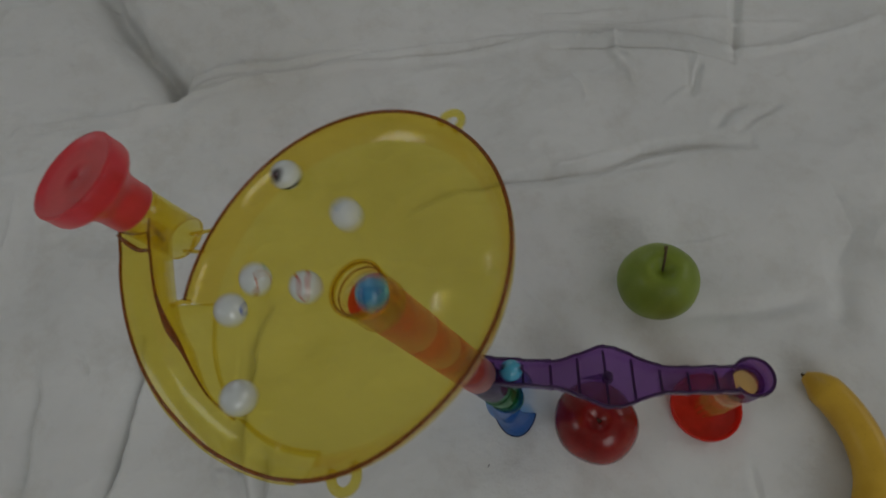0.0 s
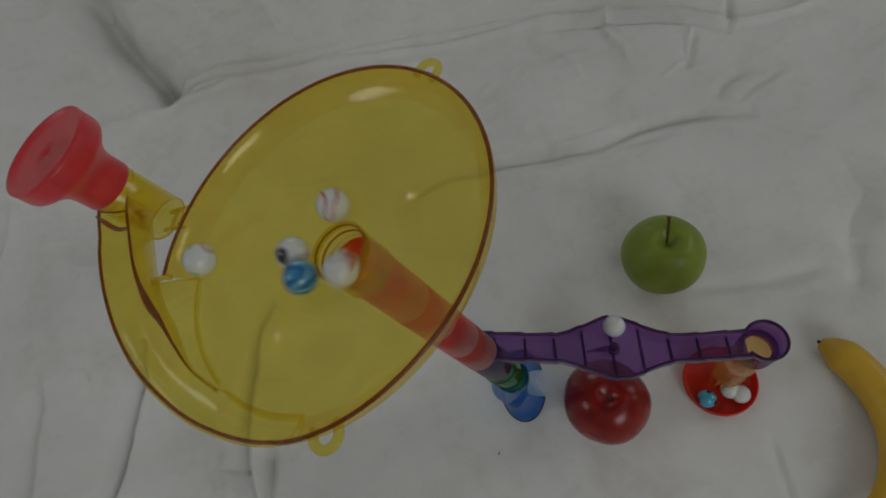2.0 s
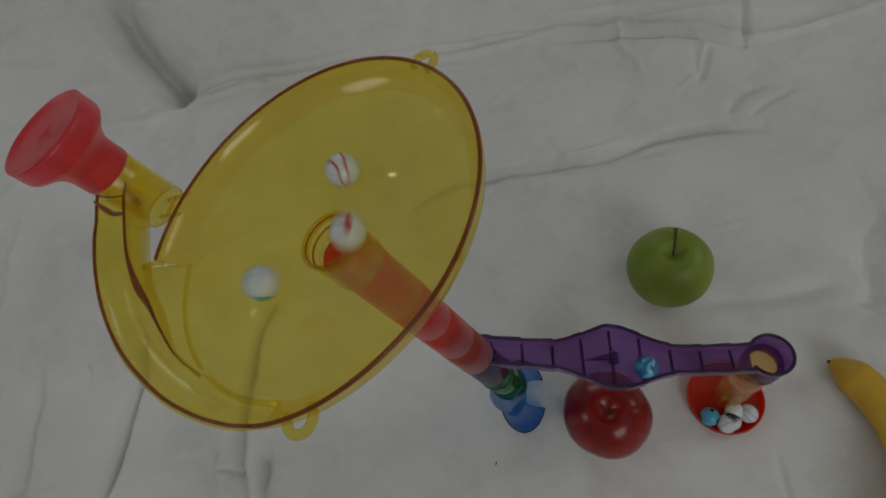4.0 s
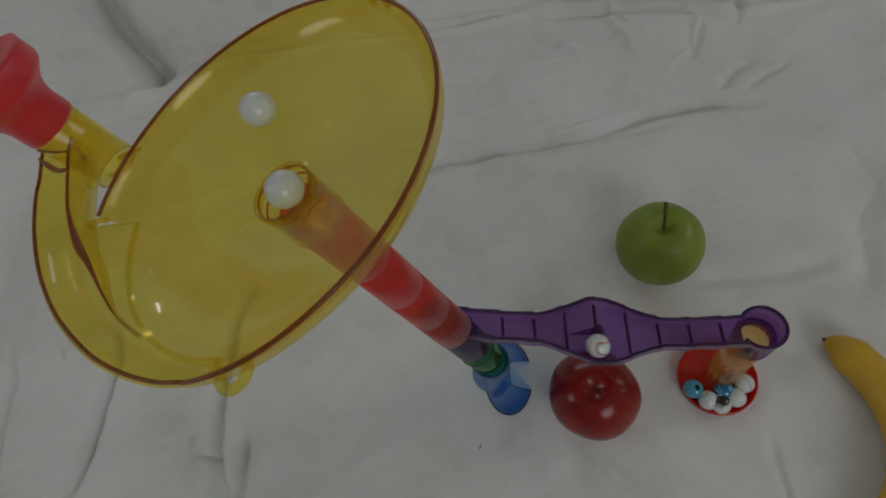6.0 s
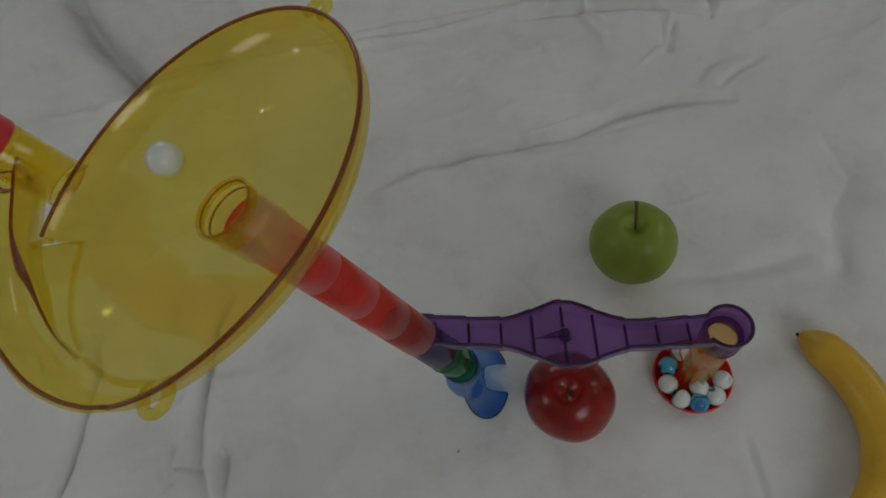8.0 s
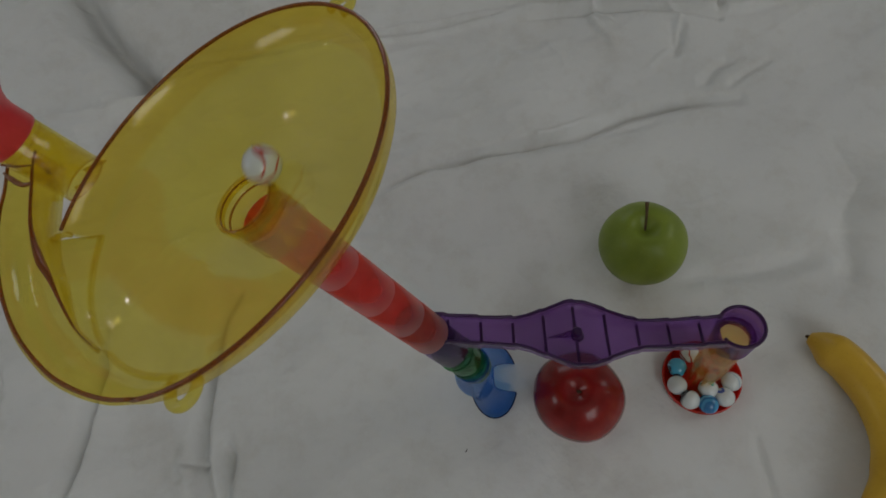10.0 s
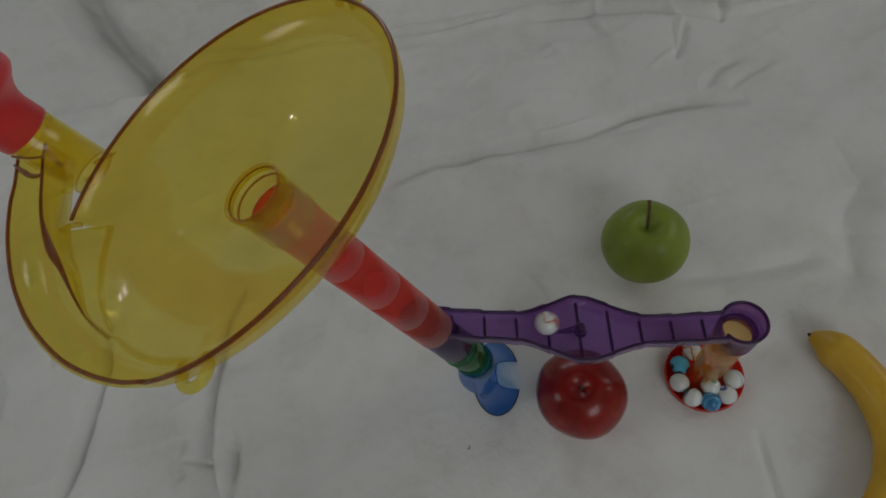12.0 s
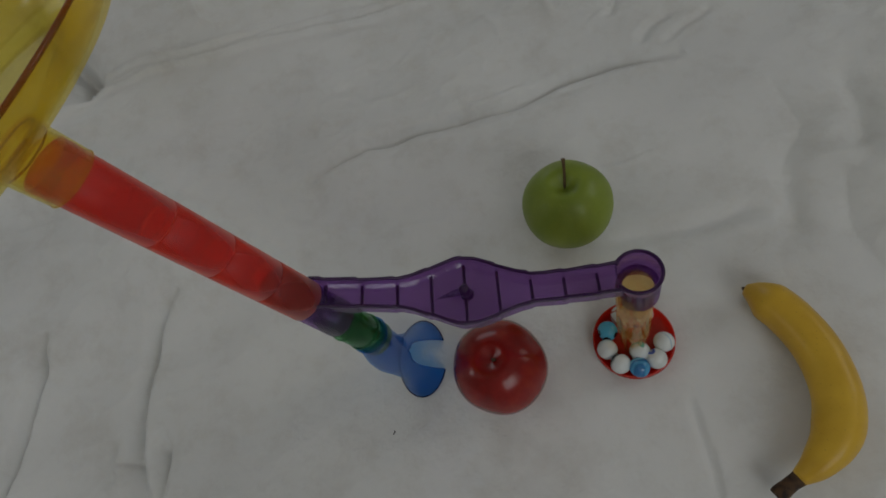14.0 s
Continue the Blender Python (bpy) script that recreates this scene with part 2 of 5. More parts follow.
def smooth_line(points, steps):
    """A Catmull-Rom line through the points."""
    P = [Vector(p) for p in points]
    P = [2 * P[0] - P[1]] + P + [2 * P[-1] - P[-2]]
    out = []
    for k in range(1, len(P) - 2):
        for j in range(steps):
            s = j / steps
            a, b, c, d = P[k - 1 : k + 3]
            out.append(0.5 * (2 * b + (c - a) * s + (2 * a - 5 * b + 4 * c - d) * s * s + (3 * b - a - 3 * c + d) * s ** 3))
    return out + [P[-2]]


def box(lo, hi, bm=None):
    bm = bm or bmesh.new()
    r = bmesh.ops.create_cube(bm, size=1.0)
    for v in r["verts"]:
        for k in range(3):
            v.co[k] = lo[k] if v.co[k] < 0 else hi[k]
    return bm


# ---- the setting ----
# hem and long creases
HEM_FOLDS = [
    ([(-0.677, 0.339), (-0.612, 0.356), (-0.536, 0.363), (-0.486, 0.4), (-0.452, 0.42), (-0.351, 0.428), (-0.249, 0.461), (-0.143, 0.48), (-0.067, 0.49), (-0.008, 0.487), (0.092, 0.474), (0.211, 0.423)], 0.0075, 0.0055),
    ([(-0.545, 0.385), (-0.492, 0.42), (-0.455, 0.438), (-0.352, 0.447), (-0.252, 0.478)], 0.006, 0.0045),
]
# folds at the raised corner
CORNER_FOLDS = [
    ([(-0.414, 0.463), (-0.364, 0.405)], 0.0035, 0.006),
    ([(-0.659, 0.1), (-0.661, 0.16), (-0.654, 0.246)], 0.009, 0.01),
    ([(-0.681, 0.269), (-0.637, 0.244)], 0.006, 0.009),
    ([(-0.378, 0.549), (-0.353, 0.5), (-0.323, 0.485)], 0.005, 0.008),
    ([(-0.553, 0.363), (-0.523, 0.378), (-0.493, 0.396), (-0.419, 0.413), (-0.332, 0.431), (-0.258, 0.45), (-0.135, 0.466), (-0.077, 0.476), (0.002, 0.484), (0.088, 0.475), (0.153, 0.451), (0.201, 0.426), (0.239, 0.421), (0.309, 0.432)], 0.009, 0.0024),
    ([(-0.496, 0.406), (-0.474, 0.428), (-0.442, 0.437), (-0.348, 0.449), (-0.258, 0.469)], 0.0065, 0.0026),
]
# small creases
SMALL_FOLDS = [
    ([(-0.202, 0.173), (-0.132, 0.153), (-0.054, 0.141)], 0.0032, 0.007),
    ([(0.161, 0.422), (0.155, 0.377)], -0.005, 0.01),
    ([(0.01, 0.43), (0.03, 0.4), (0.035, 0.37)], 0.0035, 0.006),
    ([(0.3, 0.12), (0.285, 0.06), (0.29, 0.02)], -0.004, 0.014),
    ([(0.075, 0.484), (0.078, 0.458), (0.095, 0.433)], 0.0072, 0.003),
    ([(0.156, 0.447), (0.171, 0.419), (0.159, 0.385), (0.13, 0.358)], 0.0042, 0.003),
    ([(0.103, 0.166), (0.131, 0.165), (0.16, 0.172)], 0.0026, 0.003),
    ([(0.016, 0.51), (0.169, 0.477), (0.299, 0.463)], 0.004, 0.003),
    ([(0.277, 0.237), (0.285, 0.179), (0.252, 0.126)], -0.0051, 0.012),
    ([(-0.061, 0.13), (-0.032, 0.1), (-0.021, 0.074)], 0.0026, 0.004),
]
# soft grooves below the dish
DISH_VALLEYS = [
    ([(-0.639, 0.601), (-0.607, 0.545), (-0.566, 0.491), (-0.518, 0.435), (-0.497, 0.406)], -0.060, 0.0210),
    ([(-0.353, 0.119), (-0.365, 0.092), (-0.368, 0.065), (-0.371, 0.025), (-0.371, -0.012), (-0.369, -0.049), (-0.36, -0.081), (-0.346, -0.111)], -0.017, 0.0070),
    ([(-0.343, -0.028), (-0.344, -0.053), (-0.344, -0.082), (-0.34, -0.112)], -0.018, 0.0085),
    ([(-0.488, 0.08), (-0.486, 0.041), (-0.489, 0.015), (-0.492, -0.022), (-0.495, -0.055), (-0.499, -0.083)], -0.019, 0.0058),
    ([(-0.599, 0.048), (-0.594, 0.002), (-0.588, -0.045), (-0.582, -0.079)], -0.013, 0.0075),
    ([(-0.55, 0.064), (-0.541, 0.044)], -0.004, 0.003),
    ([(-0.389, -0.052), (-0.374, -0.053), (-0.362, -0.053)], -0.005, 0.0026),
    ([(-0.397, -0.03), (-0.397, -0.05), (-0.386, -0.074)], -0.006, 0.006),
]
# grooves round the green apple
APPLE_VALLEYS = [
    ([(0.133, -0.052), (0.136, -0.083), (0.138, -0.106), (0.135, -0.124)], -0.0035, 0.0034),
    ([(-0.192, 0.233), (-0.166, 0.252), (-0.136, 0.266), (-0.075, 0.27), (-0.008, 0.274), (0.041, 0.279), (0.09, 0.296), (0.151, 0.297), (0.209, 0.293)], -0.0140, 0.0070),
    ([(-0.012, 0.285), (0.007, 0.285), (0.052, 0.293)], 0.0045, 0.0045),
    ([(-0.237, 0.183), (-0.19, 0.172), (-0.138, 0.158), (-0.097, 0.146)], -0.0045, 0.0075),
    ([(0.1, 0.091), (0.146, 0.092), (0.189, 0.095), (0.228, 0.102)], -0.006, 0.009),
    ([(0.26, 0.128), (0.252, 0.101), (0.245, 0.072)], -0.0065, 0.011),
    ([(0.34, 0.228), (0.332, 0.176), (0.32, 0.136)], -0.0065, 0.012),
    ([(0.176, 0.32), (0.192, 0.34), (0.218, 0.352)], -0.006, 0.0065),
]
# creases towards the far edge
FAR_VALLEYS = [
    ([(-0.003, 0.47), (0.037, 0.469), (0.071, 0.464), (0.141, 0.441), (0.215, 0.408)], -0.005, 0.0028),
    ([(0.241, 0.533), (0.228, 0.465), (0.215, 0.408)], -0.007, 0.006),
    ([(-0.011, 0.522), (0.042, 0.519), (0.101, 0.517)], 0.004, 0.0035),
    ([(0.071, 0.46), (0.082, 0.429), (0.093, 0.393)], 0.004, 0.0045),
    ([(0.153, 0.368), (0.165, 0.391), (0.172, 0.41)], -0.0055, 0.005),
    ([(0.2, 0.31), (0.229, 0.33), (0.255, 0.348)], -0.004, 0.0045),
    ([(0.216, 0.415), (0.284, 0.427), (0.35, 0.439), (0.396, 0.45)], 0.0045, 0.005),
    ([(-0.064, 0.259), (-0.004, 0.261), (0.049, 0.271), (0.127, 0.282)], -0.0045, 0.008),
]


def cloth_height(X, Y):
    s = np.maximum(0, -0.85 * X + 0.5 * Y - 0.22)
    Z = 0.28 * s * s / (s + 0.25)
    q = np.clip((s - 0.62) / 0.45, 0, 1)
    Z = Z * (1 - q * q * (3 - 2 * q))
    if X.size > 10:
        shift = np.array([noise.noise_vector((x * 34, y * 34, 1.0)) + 2.0 * noise.noise_vector((x * 13, y * 13, 5.0)) for x, y in zip(X.ravel(), Y.ravel())])
        wx, wy = X + 0.0028 * shift[:, 0].reshape(X.shape), Y + 0.0028 * shift[:, 1].reshape(X.shape)
    else:
        wx, wy = X, Y
    sharp = [(*f, 1.12) for f in HEM_FOLDS + CORNER_FOLDS + SMALL_FOLDS]
    soft = [(*f, 2.0) for f in DISH_VALLEYS + APPLE_VALLEYS + FAR_VALLEYS]
    for pts, high, wide, power in sharp + soft:
        P = np.array(pts)
        best = np.full(X.shape, 9.0)
        fade = np.ones(X.shape)
        total = len(P) - 1
        for k in range(total):
            d = P[k + 1] - P[k]
            q = ((wx - P[k, 0]) * d[0] + (wy - P[k, 1]) * d[1]) / (d @ d)
            c = np.clip(q, 0, 1)
            D = np.hypot(wx - P[k, 0] - c * d[0], wy - P[k, 1] - c * d[1])
            near = D < best
            best = np.where(near, D, best)
            along = (k + c) / total
            fade = np.where(near, np.clip(5 * np.minimum(along, 1 - along) + 0.35, 0, 1), fade)
        Z = Z + high * fade * np.exp(-np.abs(best / wide) ** power)
    calm = np.clip((np.hypot(X - 0.03, Y - 0.02) - 0.10) / 0.30, 0.0, 1)
    Z = Z + calm * 0.0072 * (np.sin(9 * X + 4 * Y + 1) * np.sin(11 * Y - 5 * X) + 0.6 * np.sin(23 * X - 14 * Y) * np.sin(17 * Y + 9 * X + 2))
    if X.size > 10:
        # fine creases: ridged noise, pulled out along two directions
        R = np.array([noise.ridged_multi_fractal((x * 4.2 + 0.8 * y, y * 7.0 - 1.5 * x, 3.0), 0.9, 2.1, 4, 1.0, 2.0) for x, y in zip(X.ravel(), Y.ravel())]).reshape(X.shape)
        W = np.array([noise.noise((x * 2.6, y * 2.6, 7.0)) for x, y in zip(X.ravel(), Y.ravel())]).reshape(X.shape)
        Z = Z + (0.22 + 0.78 * calm) * 0.0105 * (R - 1.0) * (0.8 + W)
    # the hem comes down to the floor
    far = np.clip((np.maximum(np.abs(X + 0.1) - 1.0, np.abs(Y - 0.15) - 0.85)) / 0.5, 0, 1)
    return np.maximum(Z - 0.027 * far * far, -0.0285)


def build_cloth():
    xs = np.r_[np.linspace(-1.7, -0.82, 18), np.arange(-0.8, 0.42, 0.0021), np.linspace(0.44, 1.5, 20)]
    ys = np.r_[np.linspace(-1.3, -0.24, 20), np.arange(-0.22, 0.66, 0.0021), np.linspace(0.68, 1.6, 18)]
    X, Y = np.meshgrid(xs, ys)
    Z = cloth_height(X, Y)
    n, m = X.shape
    verts = np.stack([X, Y, Z], -1).reshape(-1, 3)
    i = np.arange(n * m).reshape(n, m)
    faces = np.stack([i[:-1, :-1], i[:-1, 1:], i[1:, 1:], i[1:, :-1]], -1).reshape(-1, 4)
    me = bpy.data.meshes.new("cloth")
    me.from_pydata(verts.tolist(), [], faces.tolist())
    me.polygons.foreach_set("use_smooth", [True] * len(me.polygons))
    me.materials.append(M_CLOTH)
    return tagged(new("ground_cloth", me), "creased off-white cotton sheet spread under the toys", "cloth", kind="structure")


build_cloth()


# Room out of view, assumed so that light bounces and reflects indoors.
def build_room():
    x0, x1, y0, y1, z0, z1 = ROOM
    t = 0.12
    tagged(part("floor", box((x0 - t, y0 - t, z0 - 0.1), (x1 + t, y1 + t, z0)), M_BOARDS, smooth=False), "dark wooden floor under the sheet", "floor", kind="structure")
    tagged(part("ceiling", box((x0 - t, y0 - t, z1), (x1 + t, y1 + t, z1 + 0.1)), M_CEIL, smooth=False), "unseen plain white ceiling", "ceiling", kind="structure")

    def wall(name, axis, at, sign, lo, hi, opening):
        bm = bmesh.new()
        a, b = (at, at + t) if sign > 0 else (at - t, at)
        spans = [(lo, hi, z0, z1)]
        if opening:
            o0, o1, p0, p1 = opening
            spans = [(lo, o0, z0, z1), (o1, hi, z0, z1), (o0, o1, z0, p0), (o0, o1, p1, z1)]
        for s0, s1, h0, h1 in spans:
            if axis == "x":
                box((a, s0, h0), (b, s1, h1), bm)
            else:
                box((s0, a, h0), (s1, b, h1), bm)
        tagged(part(name, bm, M_WALL, smooth=False), "unseen pale painted wall", "wall", kind="structure")

    def window(name, axis, at, sign, o0, o1, p0, p1):
        e = tagged(new(name), "unseen white-framed window letting in grey daylight", "window", kind="structure")
        c = at + sign * 0.09
        w = 0.045
        for s0, s1, h0, h1 in ((o0, o0 + w, p0, p1), (o1 - w, o1, p0, p1), (o0 + w, o1 - w, p0, p0 + w), (o0 + w, o1 - w, p1 - w, p1), ((o0 + o1) / 2 - 0.02, (o0 + o1) / 2 + 0.02, p0 + w, p1 - w)):
            bm = box((c - 0.02, s0, h0), (c + 0.02, s1, h1)) if axis == "x" else box((s0, c - 0.02, h0), (s1, c + 0.02, h1))
            part("window_frame", bm, M_FRAME, e, smooth=False)

    wall("wall_east", "x", x1, 1, y0, y1, (0.0, 1.5, 1.0, 2.2))
    wall("wall_west", "x", x0, -1, y0, y1, (-0.8, -0.1, 1.3, 2.2))
    wall("wall_north", "y", y1, 1, x0 - t, x1 + t, (-1.65, -0.15, 1.0, 2.2))
    wall("wall_south", "y", y0, -1, x0 - t, x1 + t, (0.4, 1.8, 1.0, 2.2))
    # Added opening round the south fill light.
    window("added_window_3", "y", y0, -1, 0.4, 1.8, 1.0, 2.2)
    window("window_4", "x", x0, -1, -0.8, -0.1, 1.3, 2.2)
    window("window_1", "x", x1, 1, 0.0, 1.5, 1.0, 2.2)
    window("window_2", "y", y1, 1, -1.65, -0.15, 1.0, 2.2)


build_room()

# ---- the marble run ----
# The tall tower leans; its frame has z along the tower and its origin near the centre of the dish's rim.
def leaning(axis, origin):
    axis = Vector(axis).normalized()
    side = (Vector((1, 0, 0)) - axis * axis.x).normalized()
    return Matrix.Translation(origin) @ Matrix((side, axis.cross(side), axis)).transposed().to_4x4()


TOWER = leaning((-0.2422, 0.0545, 0.9687), (-0.1404, 0.0075, 0.3618))
# The dish sits a little askew on the tower; its frame has its origin at the centre of the rim.
DISH = leaning((-0.2563, 0.0513, 0.9652), (-0.1416, 0.0073, 0.3625))

run = tagged(new("marble_run"), "transparent coloured plastic marble run with a yellow funnel dish", "marble run")


def mm(*v):
    return tuple(c / 1000 for c in v)


def dish_floor(r):
    """Height of the dish's inner floor at a radius, in mm, in the tower's frame."""
    return -12.2 - 11.8 * max(0.0, min(1.0, (74 - r) / 58)) ** 1.15


def opened(q):
    """How far the rim runs out of the round near the chute, at an angle in degrees."""
    s = max(0.0, min(1.0, (-q - 48) / 44)) if q > -95 else max(0.0, min(1.0, (q + 140) / 45))
    return 0.0026 * s * s * (3 - 2 * s)


LIP = [mm(-134, 46, 12), mm(-133, 38, 10.5), mm(-128.5, 27, 10), mm(-123, 13, 10), mm(-112, -9, 9), mm(-97, -32, 7), mm(-77, -53, 5), mm(-52, -71, 3), mm(-32, -80.5, 1.7), mm(-15, -85.6, 0.7), mm(-3.5, -87.0, 0.3)]
DIVIDER = [mm(-112.5, 46, 11.5), mm(-111.6, 38, 10.5), mm(-108.5, 27, 9), mm(-99.4, 3, 6.3), mm(-90, -14.5, 2.2), mm(-81, -26, -1), mm(-74, -38, -6), mm(-66, -48.7, -10.5), mm(-50, -59.5, -12)]


def build_dish():
    prof = [(83.8, 0.0), (83.4, -2.6), (82.0, -5.6), (79.4, -8.4), (75.4, -10.9), (71.0, -12.6)]
    prof += [(r, dish_floor(r)) for r in (66, 54, 42, 32, 24, 19, 16)]
    prof += [(14.0, -24.2), (13.4, -26.0)]
    under = [(15.0, -26.2), (19.0, dish_floor(19) - 1.8), (32, dish_floor(32) - 1.8), (54, dish_floor(54) - 1.8), (76.4, -12.6), (81.0, -10.2), (84.0, -6.6), (85.2, -2.8), (85.6, 0.0)]
    # The floor goes all the way round; the wall stands from the entry's mouth round to the entry tube.
    bm = lathe([mm(*p) for p in prof[4:] + under[:5]], DISH, 144)
    high = lathe([mm(*p) for p in under[4:] + prof[:5]], DISH, 96, (-92, 181))
    back = DISH.inverted()
    for vert in bm.verts[:] + high.verts[:]:
        p = back @ vert.co
        r = math.hypot(p.x, p.y)
        if r > 0.072:
            k = (r + opened(math.degrees(math.atan2(p.y, p.x))) * min(1.0, (r - 0.072) / 0.010)) / r
            vert.co = DISH @ Vector((p.x * k, p.y * k, p.z))
    dish = edged(part("dish", bm, M_YELLOW, run, "clear yellow round funnel dish"), 50)
    edged(part("dish_wall", high, M_YELLOW_DEEP, dish, "upturned yellow wall, tint deepened for the longer light path"), 50)
    bm = bmesh.new()
    line = [DISH @ (Vector((math.cos(radians(q)), math.sin(radians(q)), 0)) * (0.0847 + opened(q)) + Vector((0, 0, 0.0002))) for q in range(-92, 182, 3)]
    sweep(line, [0.0009] * len(line), 8, bm)
    part("rim", bm, M_YELLOW_EDGE, dish, "rim edge, tinted dark as clear plastic looks edge-on")

    # entry chute: outer lip, floor and divider
    lip = smooth_line(LIP, 5)
    div = smooth_line(DIVIDER, 5)
    bm = bmesh.new()
    t = 0.0017
    inner = []
    for k, p in enumerate(lip):
        s = k / (len(lip) - 1)
        if s < 0.70:
            q = div[min(len(div) - 1, round(s / 0.70 * (len(div) - 1)))]
            inner.append(Vector((q.x, q.y, 0)))
        else:
            q = Vector((p.x, p.y, 0))
            inner.append(q.normalized() * 0.0745 + Vector((0, 0, -0.0011)))
    rows = []
    for k, p in enumerate(lip):
        out = (Vector((p.x, p.y, 0)) - inner[k]).normalized()
        s = min(1.0, k / (len(lip) - 1) / 0.70)
        fl = 0.0005 - 0.0117 * s
        base = Vector((p.x, p.y, fl))
        sec = [p, p + out * -0.0022 + Vector((0, 0, (fl - p.z) * 0.62)), base - out * 0.0075, inner[k] + Vector((0, 0, fl - 0.0002))]
        sec += [inner[k] + Vector((0, 0, fl - t)), base - out * 0.0068 - Vector((0, 0, t)), p + out * (t - 0.0022) + Vector((0, 0, (fl - p.z) * 0.66)), p + out * t]
        rows.append([bm.verts.new(DISH @ v) for v in sec])
    for a, b in zip(rows, rows[1:]):
        for j in (0, 1, 2, 4, 5, 6, 7):
            bm.faces.new([a[j], a[(j + 1) % 8], b[(j + 1) % 8], b[j]])
    part("entry_chute", bm, M_YELLOW, dish)
    line = [DISH @ (p + Vector((0, 0, 0.0002))) for p in lip]
    part("chute_rim", sweep(line, [0.0008] * len(line), 8), M_YELLOW_EDGE, dish, "rim edge, tinted dark as clear plastic looks edge-on")

    bm = bmesh.new()
    rows = []
    for k, p in enumerate(div):
        way = div[min(k + 1, len(div) - 1)] - div[max(k - 1, 0)]
        n = Vector((-way.y, way.x, 0)).normalized() * 0.0009
        low = Vector((p.x, p.y, min(p.z - 0.001, -0.0035 - 0.0092 * k / (len(div) - 1))))
        rows.append([bm.verts.new(DISH @ v) for v in (p + n, p - n, low - n, low + n)])
    for a, b in zip(rows, rows[1:]):
        for j in range(4):
            bm.faces.new([a[j], a[(j + 1) % 4], b[(j + 1) % 4], b[j]])
    bm.faces.new(rows[0])
    bm.faces.new(rows[-1][::-1])
    part("divider", bm, M_YELLOW, dish)
    line = [DISH @ p for p in div]
    part("divider_edge", sweep(line, [(0.0007 + 0.0012 * math.exp(-((k / len(line) - 0.52) / 0.10) ** 2)) * min(1.0, 0.15 + 2.6 * (1 - k / len(line))) for k in range(len(line))], 8), M_YELLOW_EDGE, dish, "edge of the divider, tinted dark as it looks edge-on")

    arch = smooth_line([Vector(mm(-134, 40, 12)), Vector(mm(-127, 35, 11)), Vector(mm(-117.5, 29.0, 9)), Vector(mm(-109, 27.5, 8.5))], 5)
    brow = smooth_line([Vector(mm(-120.5, 35.2, 19.0)), Vector(mm(-115.0, 35.0, 15.0)), Vector(mm(-111.6, 37.5, 10.8))], 5)
    part("brow_edge", sweep([DISH @ p for p in brow], [0.0006] * len(brow), 8), M_YELLOW_EDGE, dish, "edge of the tube's mouth, tinted dark as it looks edge-on")
    part("arch_edge", sweep([DISH @ p for p in arch], [0.0006 + 0.0008 * math.sin(math.pi * k / (len(arch) - 1)) for k in range(len(arch))], 8), M_YELLOW_EDGE, dish, "edge of the tube's mouth, tinted dark as it looks edge-on")

    # floor between the divider and the round of the dish, with the step where the chute runs out
    bm = bmesh.new()
    rows = []
    for k in range(16):
        s = k / 15
        p = div[round(16 + s * (len(div) - 17))]
        q = radians(180 + 48 * s)
        a, b = Vector((p.x, p.y, -0.0042 - 0.0072 * s)), Vector(mm(74.5 * math.cos(q), 74.5 * math.sin(q), -12.0))
        d = Vector((0, 0, -0.0016))
        rows.append([bm.verts.new(DISH @ v) for v in (a, b, b + d, a + d)])
    for a, b in zip(rows, rows[1:]):
        for j in (0, 2):
            bm.faces.new([a[j], a[(j + 1) % 4], b[(j + 1) % 4], b[j]])
    bm.faces.new(rows[0])
    part("apron", bm, M_YELLOW, dish)
    p = div[16]
    ledge = smooth_line([Vector((p.x, p.y, -0.0035)), Vector(mm(-91, 0.5, -4.4)), Vector(mm(-86.5, -0.5, -5.0))], 4)
    part("ledge", sweep([DISH @ v for v in ledge], [0.0014] * len(ledge), 8), M_YELLOW_DEEP, dish)

    # hanging loops on the rim
    for q, r, size in ((-79.0, 87.6, 5.4), (47.5, 86.6, 5.2)):
        c = Vector(mm(r * math.cos(radians(q)), r * math.sin(radians(q)), -1.6))
        ring = []
        for k in range(33):
            w = radians(q - 128 + 256 * k / 32)
            ring.append(DISH @ (c + Vector(mm(size * math.cos(w), size * math.sin(w), 0))))
        part("loop", sweep(ring, [0.0019] * 33, 12), M_YELLOW, dish)

    # the central collar under the dish
    skin = [(0.0140, -0.0236), (0.0146, -0.0242), (0.0147, -0.0260), (0.0144, -0.0300), (0.0142, -0.0468), (0.0139, -0.0473), (0.0135, -0.0470), (0.0134, -0.0335), (0.0129, -0.0332), (0.0129, -0.0290), (0.0135, -0.0284)]
    part("collar", lathe(skin, DISH, 56, closed=True), M_YELLOW, dish)
    for r, z, thick, material in ((0.0141, -0.0229, 0.0010, M_YELLOW_DEEP), (0.0134, -0.0236, 0.0004, M_HUB_EDGE), (0.0131, -0.0286, 0.0005, M_HUB_EDGE), (0.0141, -0.0470, 0.0004, M_YELLOW_DEEP)):
        ring = [(r + thick * math.cos(w), z + thick * math.sin(w)) for w in (2 * math.pi * k / 8 for k in range(8))]
        part("collar_edge", lathe(ring, DISH, 48, closed=True), material, dish, "edge of the collar, tint deepened as it looks edge-on")

    # entry tube beside the dish with a clip to the rim
    at = DISH @ Matrix.Translation(mm(-114.8, 47.6, 0))
    tube = part("entry_tube", pipe(0.0133, 0.0120, -0.0150, 0.0235, at), M_YELLOW, dish)
    for z, thick in ((-0.0146, 0.0005), (0.0175, 0.0003)):
        ring = [(0.0130 + thick * math.cos(w), z + thick * math.sin(w)) for w in (2 * math.pi * k / 8 for k in range(8))]
